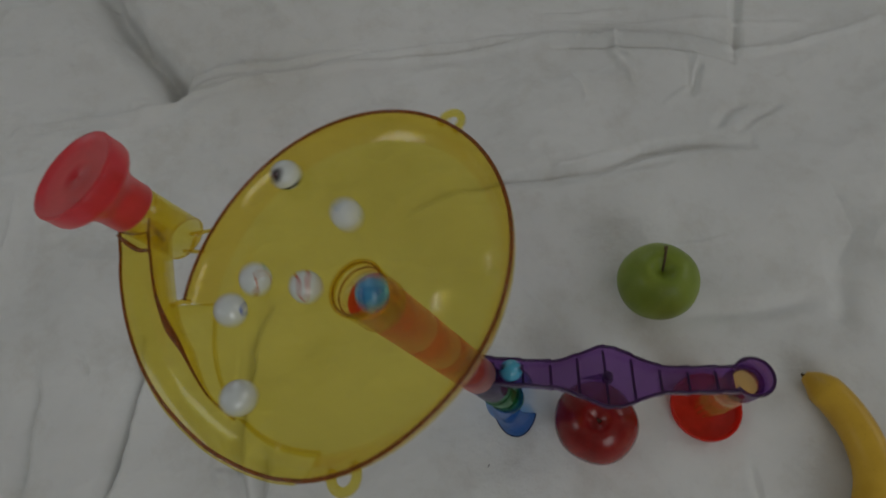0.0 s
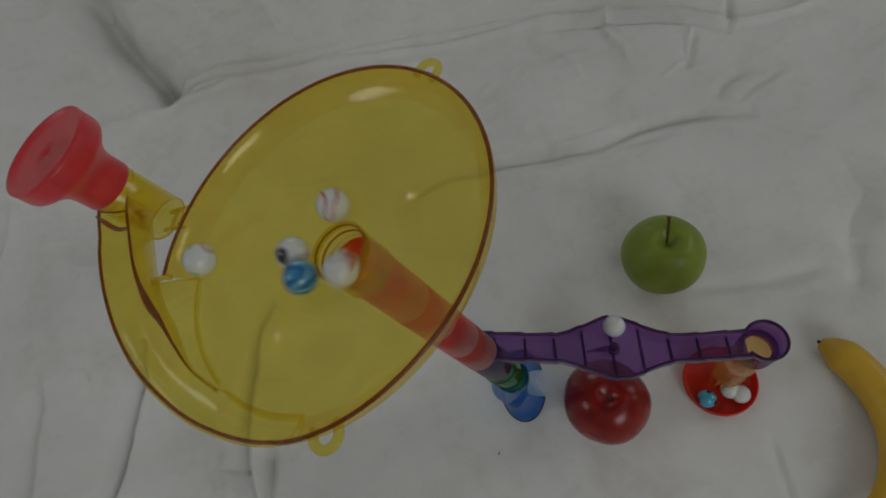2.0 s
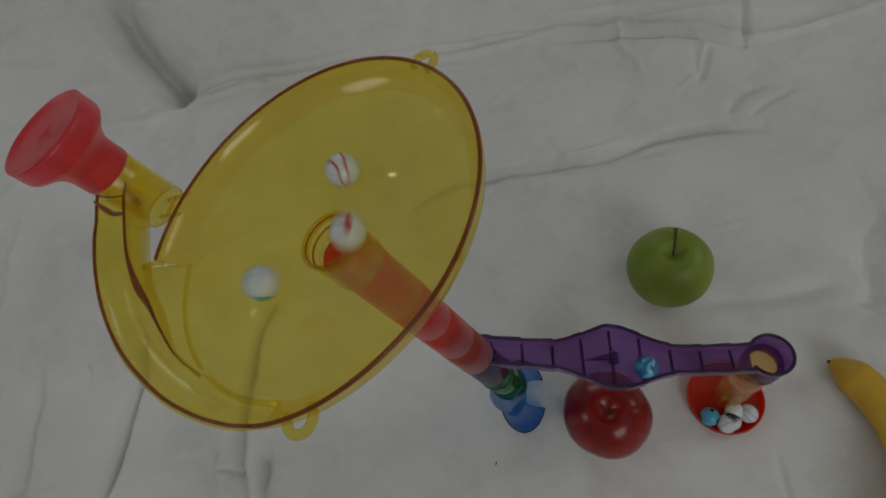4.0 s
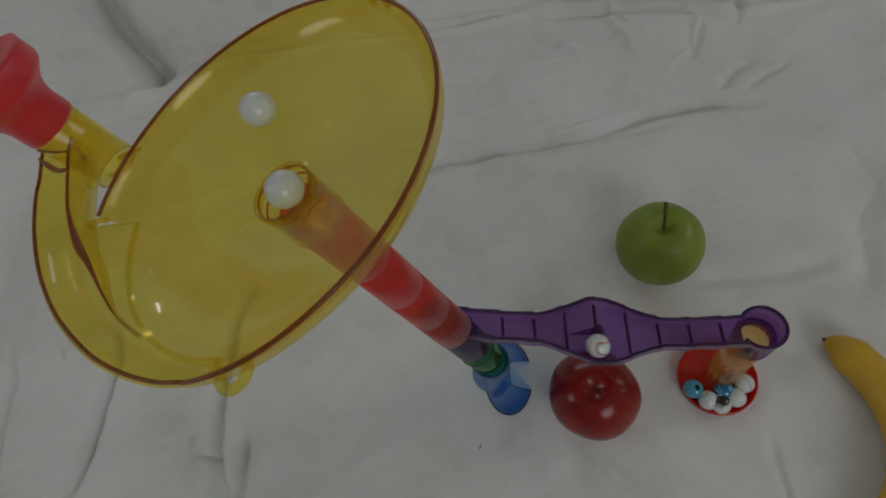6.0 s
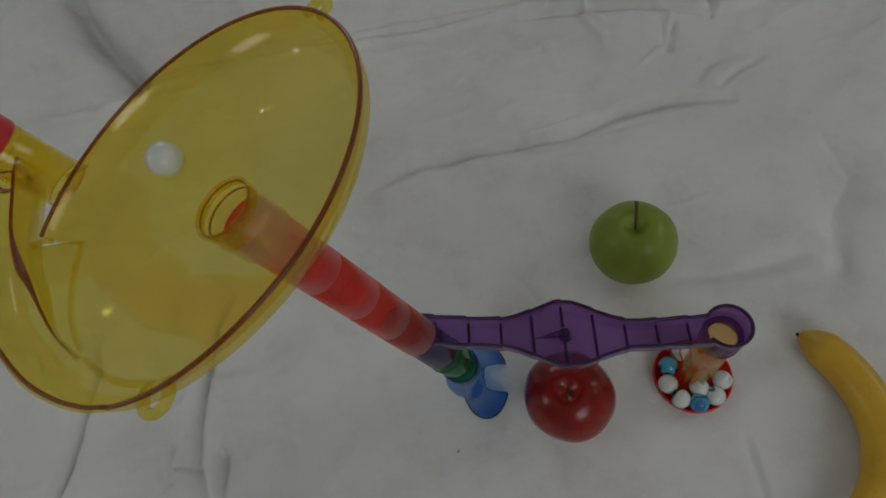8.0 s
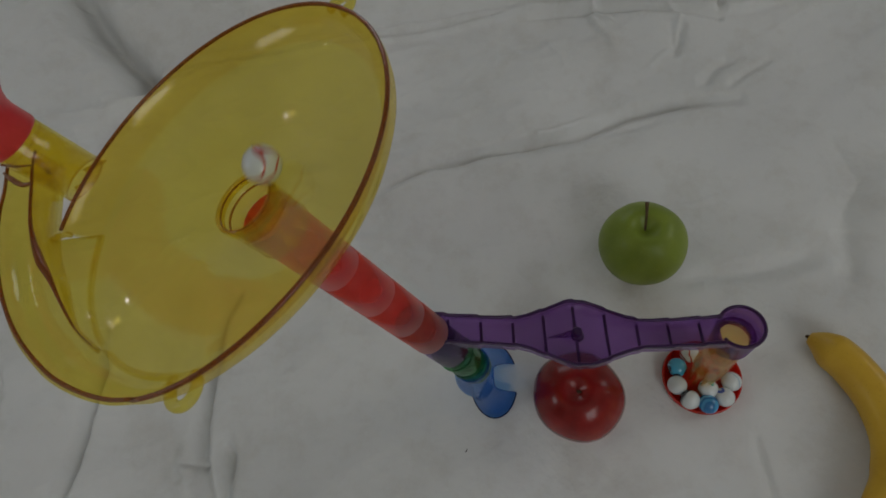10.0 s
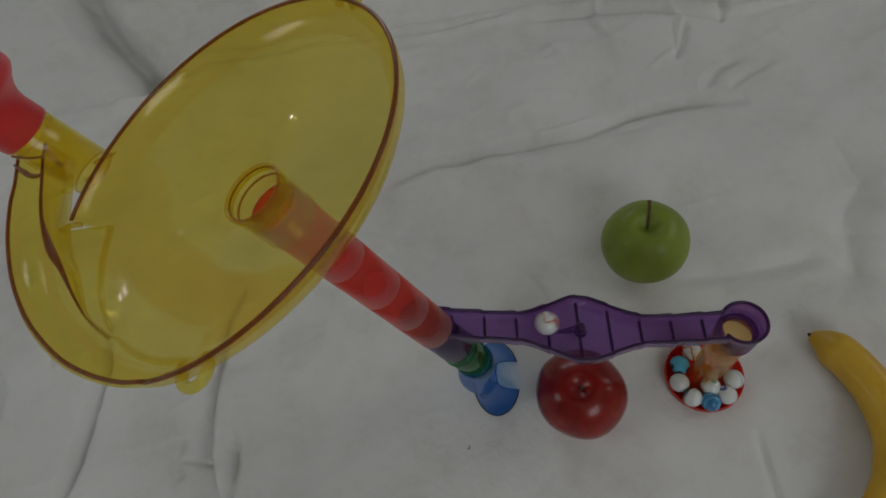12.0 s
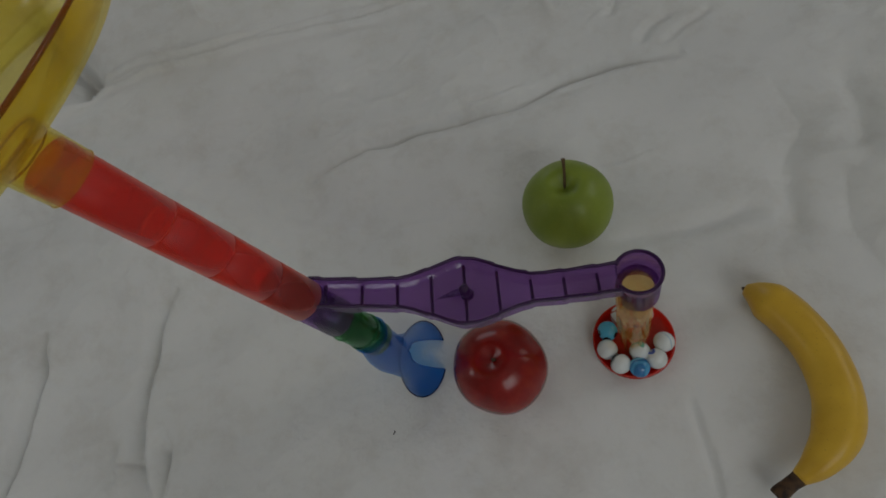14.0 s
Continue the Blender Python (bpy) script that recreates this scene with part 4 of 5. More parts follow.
# Each marble's way: seconds and the place of its centre.
MARBLE_ROWS = [
    (*("sky blue glass marble with dark round spots", "spotted"), [
        (0, -0.0716, 0.0008, 0.1750), (0.2, -0.0261, -0.0007, 0.1569), (0.4, -0.0065, -0.0123, 0.1508), (0.6, 0.0268, 0.0010, 0.1428), (0.8, 0.0642, -0.0021, 0.1375),
        (0.98, 0.1040, -0.0015, 0.1260), (1.06, 0.1030, -0.0020, 0.0550), (1.2, 0.1044, -0.0141, 0.0102), (1.4, 0.0993, -0.0244, 0.0102), (1.6, 0.0899, -0.0220, 0.0102),
        (2, 0.0863, -0.0183, 0.0102), (3, 0.0860, -0.0191, 0.0102), (3.2, 0.0860, -0.0191, 0.0102), (6.5, 0.0801, -0.0073, 0.0102), (7.5, 0.0836, 0.0062, 0.0102),
        (14, 0.0836, 0.0062, 0.0102),
    ]),
    (*("milky white glass marble with a grey-blue swirl", "plain"), [
        (0, -0.1245, 0.0050, 0.2937), (0.1, -0.1095, 0.0011, 0.2358), (0.18, -0.0990, -0.0016, 0.1952), (0.25, -0.0837, -0.0005, 0.1808), (0.4, -0.0651, 0.0009, 0.1721),
        (0.6, -0.0147, 0.0008, 0.1532), (0.8, -0.0002, -0.0129, 0.1490), (1, 0.0350, -0.0006, 0.1414), (1.2, 0.0773, -0.0051, 0.1366), (1.33, 0.1040, -0.0015, 0.1260),
        (1.41, 0.1030, -0.0020, 0.0550), (1.6, 0.1064, -0.0184, 0.0102), (2, 0.1074, -0.0119, 0.0102), (2.2, 0.1004, -0.0234, 0.0102), (3, 0.0980, -0.0254, 0.0102),
        (3.2, 0.0980, -0.0254, 0.0102), (6.5, 0.0867, -0.0196, 0.0102), (7.5, 0.0806, -0.0090, 0.0102), (14, 0.0806, -0.0090, 0.0102),
    ]),
    (*("white glass marble with a blue swirl", "blue"), [
        (0, -0.1974, -0.0022, 0.3414), (0.1, -0.1748, -0.0271, 0.3469), (0.2, -0.1531, -0.0326, 0.3515), (0.3, -0.1401, -0.0143, 0.3492), (0.4, -0.1333, 0.0021, 0.3464),
        (0.46, -0.1350, 0.0078, 0.3343), (0.59, -0.1222, 0.0044, 0.2848), (0.72, -0.0987, -0.0017, 0.1942), (0.8, -0.0855, 0.0014, 0.1817), (1, -0.0403, 0.0001, 0.1619),
        (1.2, -0.0088, -0.0143, 0.1515), (1.4, 0.0217, -0.0012, 0.1439), (1.6, 0.0630, -0.0047, 0.1376), (1.78, 0.1040, -0.0015, 0.1260),
        (1.86, 0.1030, -0.0020, 0.0550), (1.9, 0.1134, -0.0124, 0.0102), (2.2, 0.1162, -0.0182, 0.0102), (3, 0.1053, -0.0137, 0.0102), (3.2, 0.1053, -0.0137, 0.0102),
        (6.5, 0.1138, -0.0213, 0.0102), (7.5, 0.1154, -0.0214, 0.0102), (14, 0.1154, -0.0214, 0.0102),
    ]),
    (*("milky white glass marble, nearly plain", "plain"), [
        (0, -0.1402, 0.0416, 0.3485), (0.1, -0.1623, 0.0649, 0.3474), (0.2, -0.1870, 0.0724, 0.3426), (0.3, -0.1976, 0.0513, 0.3408), (0.4, -0.2029, 0.0390, 0.3398),
        (0.5, -0.2034, 0.0131, 0.3400), (0.6, -0.1893, -0.0118, 0.3430), (0.7, -0.1630, -0.0218, 0.3471), (0.8, -0.1349, -0.0120, 0.3500),
        (0.9, -0.1255, -0.0017, 0.3509), (0.98, -0.1350, 0.0078, 0.3343), (1.16, -0.1222, 0.0044, 0.2848), (1.34, -0.0987, -0.0017, 0.1942),
        (1.4, -0.0855, 0.0008, 0.1817), (1.6, -0.0507, 0.0013, 0.1660), (1.8, -0.0162, 0.0013, 0.1537), (2, 0.0013, 0.0154, 0.1486), (2.2, 0.0320, -0.0021, 0.1419),
        (2.4, 0.0711, -0.0023, 0.1370), (2.53, 0.1040, -0.0015, 0.1260), (2.61, 0.1030, -0.0020, 0.0550), (2.68, 0.1120, -0.0237, 0.0102), (3, 0.1159, -0.0190, 0.0102),
        (3.2, 0.1159, -0.0190, 0.0102), (6.5, 0.1224, -0.0087, 0.0102), (7.5, 0.1237, -0.0090, 0.0102), (14, 0.1237, -0.0090, 0.0102),
    ]),
    (*("white glass marble with a black patch", "black"), [
        (0, -0.1765, 0.0699, 0.3453), (0.1, -0.1895, 0.0573, 0.3423), (0.2, -0.1944, 0.0258, 0.3405), (0.3, -0.1846, -0.0070, 0.3428), (0.4, -0.1682, -0.0254, 0.3474),
        (0.5, -0.1442, -0.0326, 0.3534), (0.6, -0.1280, -0.0173, 0.3538), (0.7, -0.1263, 0.0173, 0.3494), (0.8, -0.1537, 0.0428, 0.3459), (0.9, -0.1863, 0.0495, 0.3422),
        (1, -0.2091, 0.0431, 0.3384), (1.1, -0.2072, 0.0223, 0.3394), (1.2, -0.1994, -0.0089, 0.3419), (1.3, -0.1858, -0.0333, 0.3467), (1.4, -0.1664, -0.0413, 0.3511),
        (1.5, -0.1435, -0.0296, 0.3528), (1.6, -0.1251, 0.0024, 0.3505), (1.7, -0.1360, 0.0288, 0.3473), (1.8, -0.1561, 0.0316, 0.3439), (1.9, -0.1680, 0.0194, 0.3421),
        (2, -0.1570, 0.0061, 0.3428), (2.1, -0.1347, 0.0021, 0.3460), (2.2, -0.1303, -0.0015, 0.3494), (2.24, -0.1350, 0.0078, 0.3343), (2.32, -0.1222, 0.0044, 0.2848),
        (2.4, -0.0987, -0.0017, 0.1942), (2.45, -0.0855, -0.0000, 0.1817), (2.6, -0.0805, 0.0016, 0.1792), (2.8, -0.0310, 0.0026, 0.1585), (3, -0.0078, 0.0114, 0.1512),
        (3.2, 0.0158, 0.0030, 0.1451), (3.4, 0.0550, 0.0010, 0.1385), (3.6, 0.0880, 0.0000, 0.1361), (3.7, 0.1040, -0.0015, 0.1260), (3.78, 0.1030, -0.0020, 0.0550),
        (3.9, 0.1020, -0.0225, 0.0102), (5.3, 0.0996, -0.0255, 0.0102), (6.5, 0.0996, -0.0255, 0.0102), (7.5, 0.0882, -0.0216, 0.0102), (14, 0.0882, -0.0216, 0.0102),
    ]),
    (*("bright blue glass marble with a pale swirl", "cyan"), [
        (0, -0.1241, -0.0012, 0.3514), (0.1, -0.1219, 0.0310, 0.3528), (0.2, -0.1515, 0.0496, 0.3473), (0.3, -0.1793, 0.0428, 0.3425), (0.4, -0.1804, 0.0215, 0.3414),
        (0.5, -0.1714, -0.0059, 0.3435), (0.6, -0.1514, -0.0164, 0.3475), (0.7, -0.1310, -0.0013, 0.3492), (0.8, -0.1253, 0.0322, 0.3516),
        (0.9, -0.1405, 0.0529, 0.3503), (1, -0.1641, 0.0535, 0.3456), (1.1, -0.1871, 0.0342, 0.3413), (1.2, -0.1883, 0.0112, 0.3411), (1.3, -0.1789, -0.0113, 0.3438),
        (1.4, -0.1572, -0.0188, 0.3472), (1.5, -0.1304, -0.0016, 0.3493), (1.6, -0.1313, 0.0199, 0.3480), (1.7, -0.1548, 0.0295, 0.3438), (1.8, -0.1709, 0.0211, 0.3420),
        (1.9, -0.1699, 0.0032, 0.3425), (2, -0.1509, -0.0074, 0.3453), (2.1, -0.1258, 0.0007, 0.3505), (2.2, -0.1258, 0.0250, 0.3503), (2.3, -0.1523, 0.0331, 0.3447),
        (2.4, -0.1740, 0.0202, 0.3418), (2.5, -0.1744, -0.0012, 0.3428), (2.6, -0.1606, -0.0102, 0.3449), (2.7, -0.1367, 0.0026, 0.3454), (2.8, -0.1426, 0.0174, 0.3430),
        (2.9, -0.1277, -0.0025, 0.3501), (3, -0.1183, 0.0034, 0.2696), (3.1, -0.1008, -0.0011, 0.2020), (3.2, -0.0860, 0.0000, 0.1819), (3.4, -0.0550, 0.0030, 0.1677),
        (3.6, -0.0200, 0.0060, 0.1549), (3.8, 0.0040, -0.0120, 0.1480), (4, 0.0200, -0.0080, 0.1442), (4.2, 0.0500, 0.0000, 0.1391), (4.4, 0.0850, 0.0000, 0.1362),
        (4.6, 0.1040, -0.0015, 0.1260), (4.68, 0.1030, -0.0020, 0.0550), (4.8, 0.1035, -0.0220, 0.0102), (5.3, 0.1042, -0.0146, 0.0102), (6.5, 0.1042, -0.0146, 0.0102),
        (7.5, 0.1017, -0.0262, 0.0102), (14, 0.1017, -0.0262, 0.0102),
    ]),
    (*("white glass marble with green and red swirls", "green"), [
        (0, -0.1871, 0.0134, 0.3411), (0.1, -0.1590, -0.0115, 0.3454), (0.2, -0.1307, -0.0088, 0.3504), (0.3, -0.1395, 0.0222, 0.3457), (0.4, -0.1578, 0.0277, 0.3434),
        (0.5, -0.1759, 0.0230, 0.3417), (0.6, -0.1766, 0.0116, 0.3417), (0.7, -0.1533, 0.0015, 0.3434), (0.8, -0.1370, 0.0052, 0.3452), (0.9, -0.1259, 0.0219, 0.3499),
        (1, -0.1430, 0.0475, 0.3489), (1.1, -0.1630, 0.0446, 0.3447), (1.2, -0.1722, 0.0207, 0.3419), (1.3, -0.1563, -0.0042, 0.3441), (1.4, -0.1307, -0.0061, 0.3497),
        (1.5, -0.1215, 0.0159, 0.3514), (1.6, -0.1408, 0.0409, 0.3482), (1.7, -0.1672, 0.0496, 0.3446), (1.8, -0.1905, 0.0451, 0.3414), (1.9, -0.2042, 0.0290, 0.3396),
        (2, -0.2066, 0.0109, 0.3398), (2.1, -0.1905, -0.0087, 0.3425), (2.2, -0.1679, -0.0197, 0.3461), (2.3, -0.1398, -0.0106, 0.3482), (2.4, -0.1267, 0.0243, 0.3498),
        (2.5, -0.1405, 0.0500, 0.3498), (2.6, -0.1621, 0.0583, 0.3466), (2.7, -0.1819, 0.0483, 0.3426), (2.8, -0.1869, 0.0211, 0.3410), (2.9, -0.1791, -0.0093, 0.3434),
        (3, -0.1605, -0.0217, 0.3475), (3.1, -0.1358, -0.0163, 0.3509), (3.2, -0.1169, 0.0253, 0.3543), (3.3, -0.1509, 0.0516, 0.3478), (3.4, -0.1830, 0.0263, 0.3413),
        (3.5, -0.1714, -0.0131, 0.3446), (3.6, -0.1296, -0.0091, 0.3509), (3.7, -0.1209, 0.0321, 0.3534), (3.8, -0.1572, 0.0475, 0.3460), (3.9, -0.1814, 0.0180, 0.3414),
        (4, -0.1625, -0.0155, 0.3458), (4.1, -0.1255, -0.0022, 0.3510), (4.2, -0.1263, 0.0367, 0.3519), (4.3, -0.1621, 0.0420, 0.3444), (4.4, -0.1782, 0.0105, 0.3417),
        (4.5, -0.1538, -0.0156, 0.3469), (4.6, -0.1222, 0.0043, 0.3515), (4.7, -0.1324, 0.0389, 0.3502), (4.8, -0.1652, 0.0358, 0.3433), (4.9, -0.1736, 0.0042, 0.3422),
        (5, -0.1458, -0.0137, 0.3478), (5.1, -0.1278, 0.0106, 0.3473), (5.18, -0.1350, 0.0078, 0.3343), (5.31, -0.1222, 0.0044, 0.2848),
        (5.44, -0.0987, -0.0017, 0.1942), (5.5, -0.0855, 0.0020, 0.1817), (5.6, -0.0760, 0.0009, 0.1771), (5.7, -0.0529, 0.0006, 0.1669),
        (5.8, -0.0258, -0.0013, 0.1568), (5.9, -0.0150, -0.0070, 0.1533), (6, -0.0030, -0.0114, 0.1498), (6.1, 0.0112, -0.0074, 0.1462), (6.2, 0.0310, 0.0003, 0.1421),
        (6.3, 0.0531, -0.0005, 0.1387), (6.4, 0.0744, -0.0030, 0.1367), (6.5, 0.1040, -0.0015, 0.1260), (6.58, 0.1030, -0.0020, 0.0550), (6.75, 0.1000, -0.0158, 0.0102),
        (7.5, 0.1044, -0.0139, 0.0102), (14, 0.1044, -0.0139, 0.0102),
    ]),
    (*("white glass marble with a red swirl", "red"), [
        (0, -0.1597, 0.0071, 0.3426), (0.1, -0.1289, -0.0126, 0.3522), (0.2, -0.1126, -0.0036, 0.3575), (0.3, -0.1120, 0.0226, 0.3565), (0.4, -0.1216, 0.0362, 0.3536),
        (0.5, -0.1558, 0.0620, 0.3483), (0.6, -0.1926, 0.0686, 0.3413), (0.7, -0.2047, 0.0455, 0.3394), (0.8, -0.2075, 0.0183, 0.3394), (0.9, -0.2003, -0.0084, 0.3418),
        (1, -0.1857, -0.0219, 0.3448), (1.1, -0.1582, -0.0238, 0.3483), (1.2, -0.1313, -0.0039, 0.3493), (1.3, -0.1357, 0.0341, 0.3484), (1.4, -0.1509, 0.0510, 0.3477),
        (1.5, -0.1675, 0.0488, 0.3445), (1.6, -0.1766, 0.0236, 0.3417), (1.7, -0.1635, -0.0071, 0.3441), (1.8, -0.1419, -0.0195, 0.3502),
        (1.9, -0.1276, -0.0008, 0.3501), (2, -0.1368, 0.0267, 0.3467), (2.1, -0.1632, 0.0375, 0.3438), (2.2, -0.1794, 0.0286, 0.3416), (2.3, -0.1855, 0.0132, 0.3412),
        (2.4, -0.1727, -0.0009, 0.3428), (2.5, -0.1395, -0.0038, 0.3470), (2.6, -0.1253, 0.0210, 0.3500), (2.7, -0.1374, 0.0394, 0.3489), (2.8, -0.1600, 0.0355, 0.3440),
        (2.9, -0.1818, 0.0218, 0.3413), (3, -0.1843, 0.0033, 0.3419), (3.1, -0.1723, -0.0129, 0.3445), (3.2, -0.1381, -0.0161, 0.3502), (3.3, -0.1187, 0.0117, 0.3528),
        (3.4, -0.1305, 0.0427, 0.3515), (3.5, -0.1610, 0.0452, 0.3450), (3.6, -0.1795, 0.0219, 0.3415), (3.7, -0.1722, -0.0070, 0.3436), (3.8, -0.1431, -0.0155, 0.3489),
        (3.9, -0.1218, 0.0063, 0.3515), (4, -0.1274, 0.0355, 0.3513), (4.1, -0.1538, 0.0424, 0.3458), (4.2, -0.1731, 0.0246, 0.3419), (4.3, -0.1706, -0.0014, 0.3430),
        (4.4, -0.1470, -0.0135, 0.3475), (4.5, -0.1233, 0.0014, 0.3513), (4.6, -0.1259, 0.0285, 0.3508), (4.7, -0.1477, 0.0386, 0.3463), (4.8, -0.1665, 0.0259, 0.3425),
        (4.9, -0.1678, 0.0034, 0.3426), (5, -0.1497, -0.0103, 0.3462), (5.1, -0.1262, -0.0029, 0.3509), (5.2, -0.1258, 0.0220, 0.3499), (5.3, -0.1427, 0.0340, 0.3466),
        (5.4, -0.1533, 0.0270, 0.3437), (5.5, -0.1505, 0.0026, 0.3439), (5.6, -0.1321, -0.0046, 0.3491), (5.7, -0.1285, 0.0100, 0.3472), (5.8, -0.1464, 0.0049, 0.3427),
        (5.9, -0.1369, 0.0001, 0.3455), (6, -0.1294, 0.0002, 0.3496), (6.06, -0.1350, 0.0078, 0.3343), (6.21, -0.1222, 0.0044, 0.2848), (6.36, -0.0987, -0.0017, 0.1942),
        (6.4, -0.0855, 0.0018, 0.1817), (6.5, -0.0855, -0.0003, 0.1817), (6.6, -0.0774, -0.0005, 0.1777), (6.7, -0.0590, 0.0008, 0.1694), (6.8, -0.0330, 0.0020, 0.1593),
        (6.9, -0.0175, 0.0024, 0.1541), (7, -0.0162, 0.0053, 0.1537), (7.1, -0.0053, 0.0134, 0.1505), (7.2, 0.0093, 0.0093, 0.1466), (7.3, 0.0253, -0.0017, 0.1431),
        (7.4, 0.0425, -0.0024, 0.1401), (7.5, 0.0658, -0.0025, 0.1374), (7.62, 0.1040, -0.0015, 0.1260), (7.7, 0.1030, -0.0020, 0.0550), (7.85, 0.0960, 0.0175, 0.0102),
        (14, 0.0960, 0.0175, 0.0102),
    ]),
    (*("white glass marble with a red ribbon", "ribbon"), [
        (0, -0.1817, -0.0456, 0.3496), (0.1, -0.1543, -0.0462, 0.3547), (0.2, -0.1341, -0.0313, 0.3558), (0.3, -0.1203, -0.0029, 0.3536), (0.4, -0.1229, 0.0231, 0.3513),
        (0.5, -0.1510, 0.0416, 0.3461), (0.6, -0.1822, 0.0425, 0.3422), (0.7, -0.1991, 0.0263, 0.3401), (0.8, -0.1976, 0.0020, 0.3411), (0.9, -0.1885, -0.0190, 0.3441),
        (1, -0.1671, -0.0258, 0.3476), (1.1, -0.1385, -0.0176, 0.3506), (1.2, -0.1258, 0.0167, 0.3496), (1.3, -0.1462, 0.0478, 0.3481), (1.4, -0.1723, 0.0609, 0.3452),
        (1.5, -0.1914, 0.0545, 0.3418), (1.6, -0.1993, 0.0341, 0.3401), (1.7, -0.1951, 0.0078, 0.3409), (1.8, -0.1798, -0.0139, 0.3440), (1.9, -0.1566, -0.0238, 0.3486),
        (2, -0.1298, -0.0085, 0.3507), (2.1, -0.1248, 0.0251, 0.3508), (2.2, -0.1483, 0.0488, 0.3478), (2.3, -0.1748, 0.0498, 0.3437), (2.4, -0.1948, 0.0394, 0.3407),
        (2.5, -0.1962, 0.0107, 0.3407), (2.6, -0.1846, -0.0085, 0.3430), (2.7, -0.1637, -0.0204, 0.3468), (2.8, -0.1329, -0.0089, 0.3497),
        (2.9, -0.1251, 0.0249, 0.3506), (3, -0.1411, 0.0497, 0.3496), (3.1, -0.1619, 0.0511, 0.3457), (3.2, -0.1864, 0.0221, 0.3410), (3.3, -0.1736, -0.0141, 0.3446),
        (3.4, -0.1337, -0.0147, 0.3511), (3.5, -0.1164, 0.0218, 0.3543), (3.6, -0.1424, 0.0514, 0.3496), (3.7, -0.1772, 0.0388, 0.3424), (3.8, -0.1838, 0.0022, 0.3419),
        (3.9, -0.1534, -0.0207, 0.3483), (4, -0.1215, 0.0021, 0.3522), (4.1, -0.1254, 0.0410, 0.3530), (4.2, -0.1615, 0.0489, 0.3455), (4.3, -0.1843, 0.0208, 0.3412),
        (4.4, -0.1713, -0.0135, 0.3447), (4.5, -0.1333, -0.0131, 0.3508), (4.6, -0.1174, 0.0220, 0.3539), (4.7, -0.1429, 0.0496, 0.3492), (4.8, -0.1759, 0.0369, 0.3424),
        (4.9, -0.1814, 0.0017, 0.3421), (5, -0.1519, -0.0193, 0.3482), (5.1, -0.1219, 0.0030, 0.3518), (5.2, -0.1264, 0.0400, 0.3524), (5.3, -0.1610, 0.0467, 0.3452),
        (5.4, -0.1802, 0.0354, 0.3419), (5.5, -0.1889, 0.0150, 0.3410), (5.6, -0.1802, -0.0065, 0.3430), (5.7, -0.1585, -0.0198, 0.3473),
        (5.8, -0.1341, -0.0067, 0.3486), (5.9, -0.1287, 0.0269, 0.3495), (6, -0.1501, 0.0472, 0.3472), (6.1, -0.1705, 0.0446, 0.3436), (6.2, -0.1804, 0.0261, 0.3415),
        (6.3, -0.1733, -0.0003, 0.3427), (6.4, -0.1531, -0.0130, 0.3464), (6.5, -0.1286, 0.0001, 0.3498), (6.6, -0.1353, 0.0304, 0.3479), (6.7, -0.1598, 0.0400, 0.3445),
        (6.8, -0.1808, 0.0327, 0.3417), (6.9, -0.1823, 0.0108, 0.3415), (7, -0.1686, -0.0074, 0.3439), (7.1, -0.1470, -0.0058, 0.3455), (7.2, -0.1341, 0.0215, 0.3471),
        (7.3, -0.1480, 0.0408, 0.3466), (7.4, -0.1658, 0.0356, 0.3433), (7.5, -0.1730, 0.0150, 0.3418), (7.6, -0.1662, -0.0056, 0.3437), (7.7, -0.1507, -0.0058, 0.3449),
        (7.8, -0.1336, 0.0168, 0.3455), (7.9, -0.1479, 0.0371, 0.3461), (8, -0.1673, 0.0347, 0.3431), (8.1, -0.1711, 0.0138, 0.3419), (8.2, -0.1586, -0.0063, 0.3444),
        (8.3, -0.1328, -0.0074, 0.3493), (8.4, -0.1248, 0.0190, 0.3501), (8.5, -0.1430, 0.0347, 0.3467), (8.6, -0.1630, 0.0240, 0.3426), (8.7, -0.1634, 0.0014, 0.3430),
        (8.8, -0.1423, -0.0083, 0.3469), (8.9, -0.1216, 0.0091, 0.3513), (9, -0.1343, 0.0304, 0.3482), (9.1, -0.1556, 0.0291, 0.3437), (9.2, -0.1641, 0.0098, 0.3423),
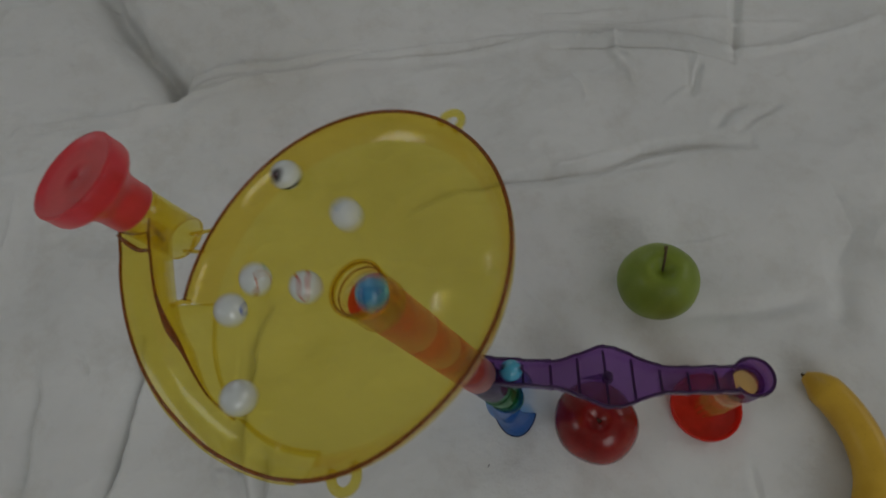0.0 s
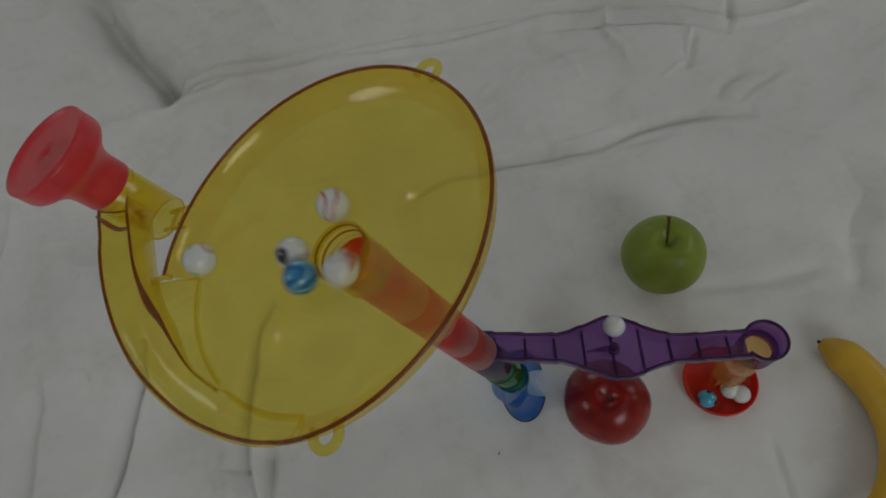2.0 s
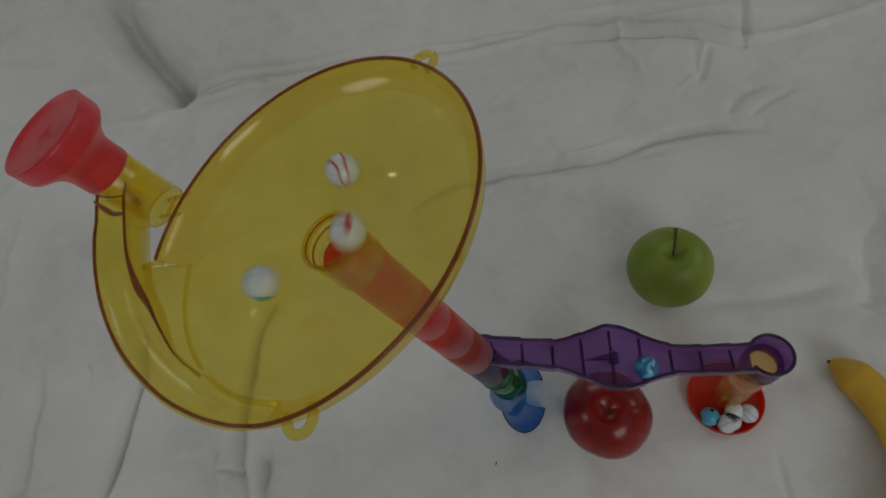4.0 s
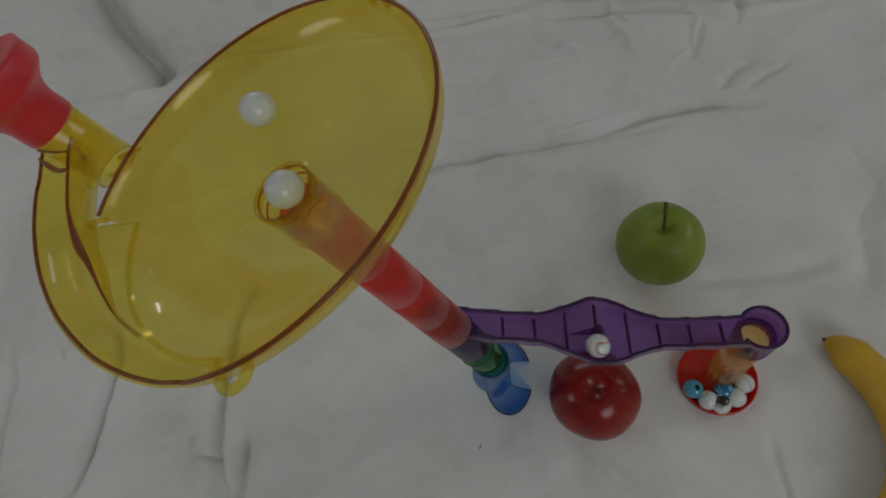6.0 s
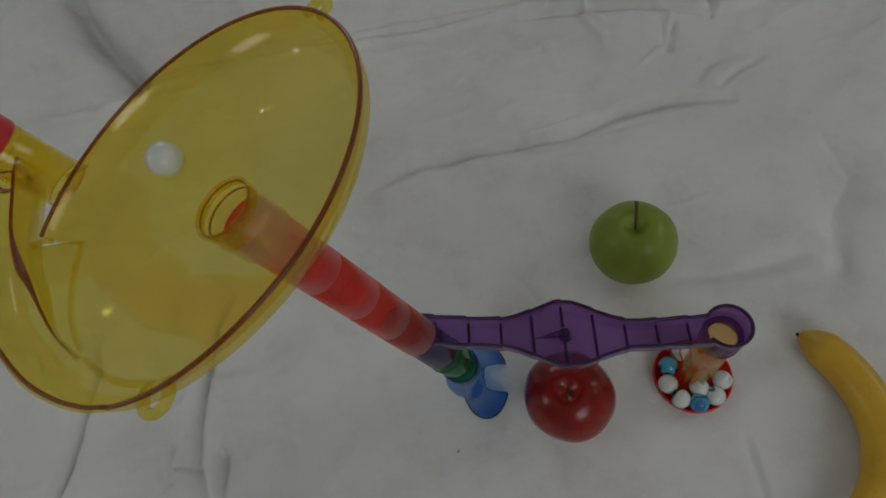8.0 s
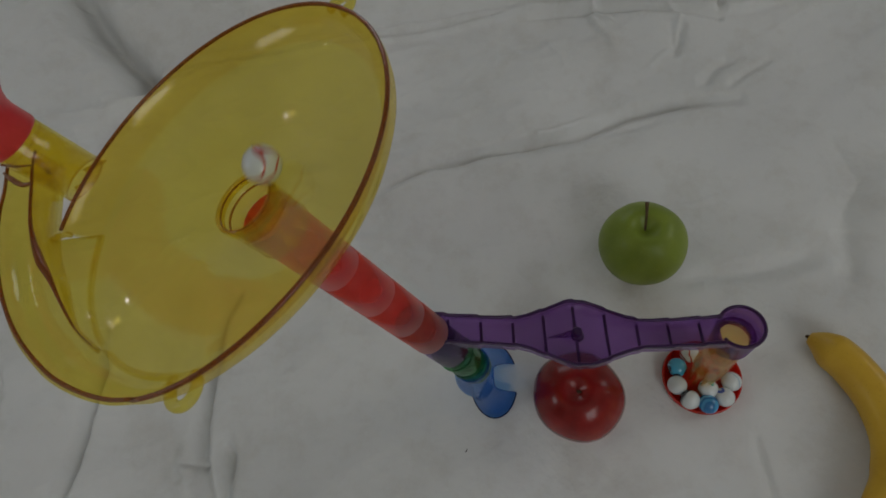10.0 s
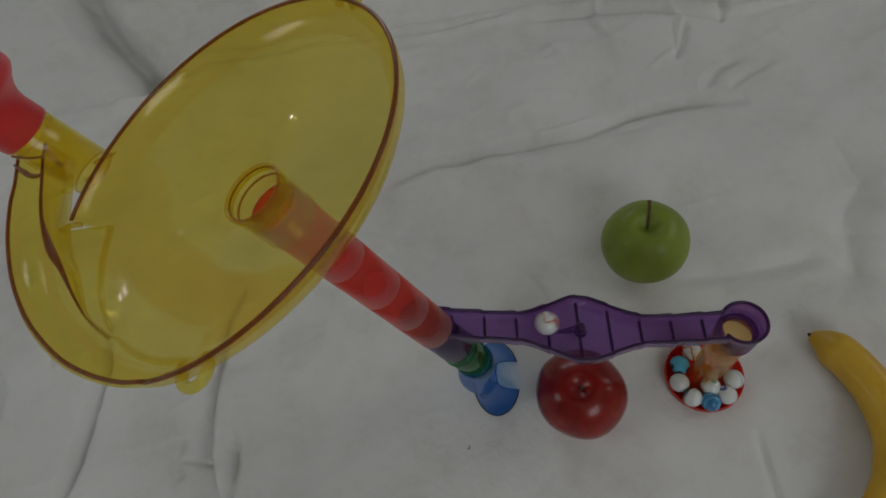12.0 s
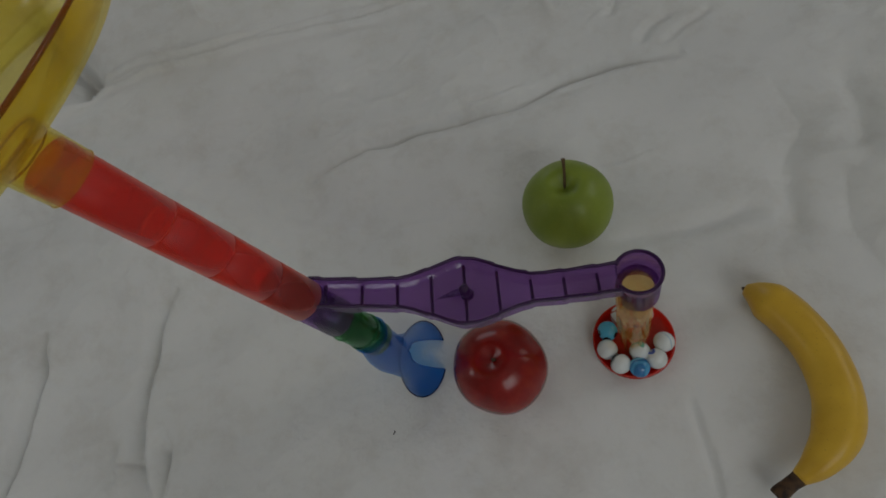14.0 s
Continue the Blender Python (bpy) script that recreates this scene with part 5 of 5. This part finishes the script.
        (9.3, -0.1508, -0.0068, 0.3452), (9.4, -0.1263, -0.0031, 0.3507), (9.5, -0.1285, 0.0229, 0.3489), (9.6, -0.1472, 0.0308, 0.3451), (9.7, -0.1615, 0.0174, 0.3424),
        (9.8, -0.1567, -0.0017, 0.3437), (9.9, -0.1365, -0.0083, 0.3484), (10, -0.1232, 0.0160, 0.3506), (10.1, -0.1392, 0.0290, 0.3465),
        (10.2, -0.1563, 0.0230, 0.3430), (10.3, -0.1591, 0.0051, 0.3427), (10.4, -0.1347, 0.0022, 0.3460), (10.5, -0.1333, 0.0217, 0.3473),
        (10.6, -0.1511, 0.0238, 0.3436), (10.7, -0.1622, 0.0081, 0.3425), (10.8, -0.1538, -0.0052, 0.3445), (10.9, -0.1319, 0.0043, 0.3466),
        (11, -0.1497, 0.0112, 0.3429), (11.1, -0.1311, 0.0035, 0.3469), (11.2, -0.1298, -0.0011, 0.3496), (11.3, -0.1216, -0.0076, 0.3539),
        (11.38, -0.1350, 0.0078, 0.3343), (11.5, -0.1222, 0.0044, 0.2848), (11.62, -0.0987, -0.0017, 0.1942), (11.8, -0.0734, 0.0009, 0.1758),
        (12, -0.0228, 0.0027, 0.1558), (12.2, -0.0010, 0.0147, 0.1493), (12.4, 0.0324, -0.0014, 0.1418), (12.5, 0.0531, -0.0012, 0.1387),
        (12.7, 0.1040, -0.0015, 0.1260), (12.78, 0.1030, -0.0020, 0.0550), (12.9, 0.1135, 0.0165, 0.0102), (14, 0.1135, 0.0165, 0.0102),
    ]),
]


def rolling(rows):
    """Poses along the way, with the marble turning as it rolls."""
    turn = Euler((0.3, 0.5, 0.2)).to_quaternion()
    last = None
    out = []
    for t, x, y, z in rows:
        p = Vector((x, y, z))
        if last is not None and (p - last).length > 1e-4:
            axis = Vector((0, 0, 1)).cross(p - last)
            if axis.length > 1e-6:
                angle = min(1.3, (p - last).length / R_MARBLE)
                turn = Matrix.Rotation(angle, 3, axis.normalized()).to_quaternion() @ turn
        out.append((t, Matrix.LocRotScale(p, turn, None)))
        last = p
    return out


def motions():
    for label, skin, rows in MARBLE_ROWS:
        walk(marble(label, skin), rolling(rows))


motions()
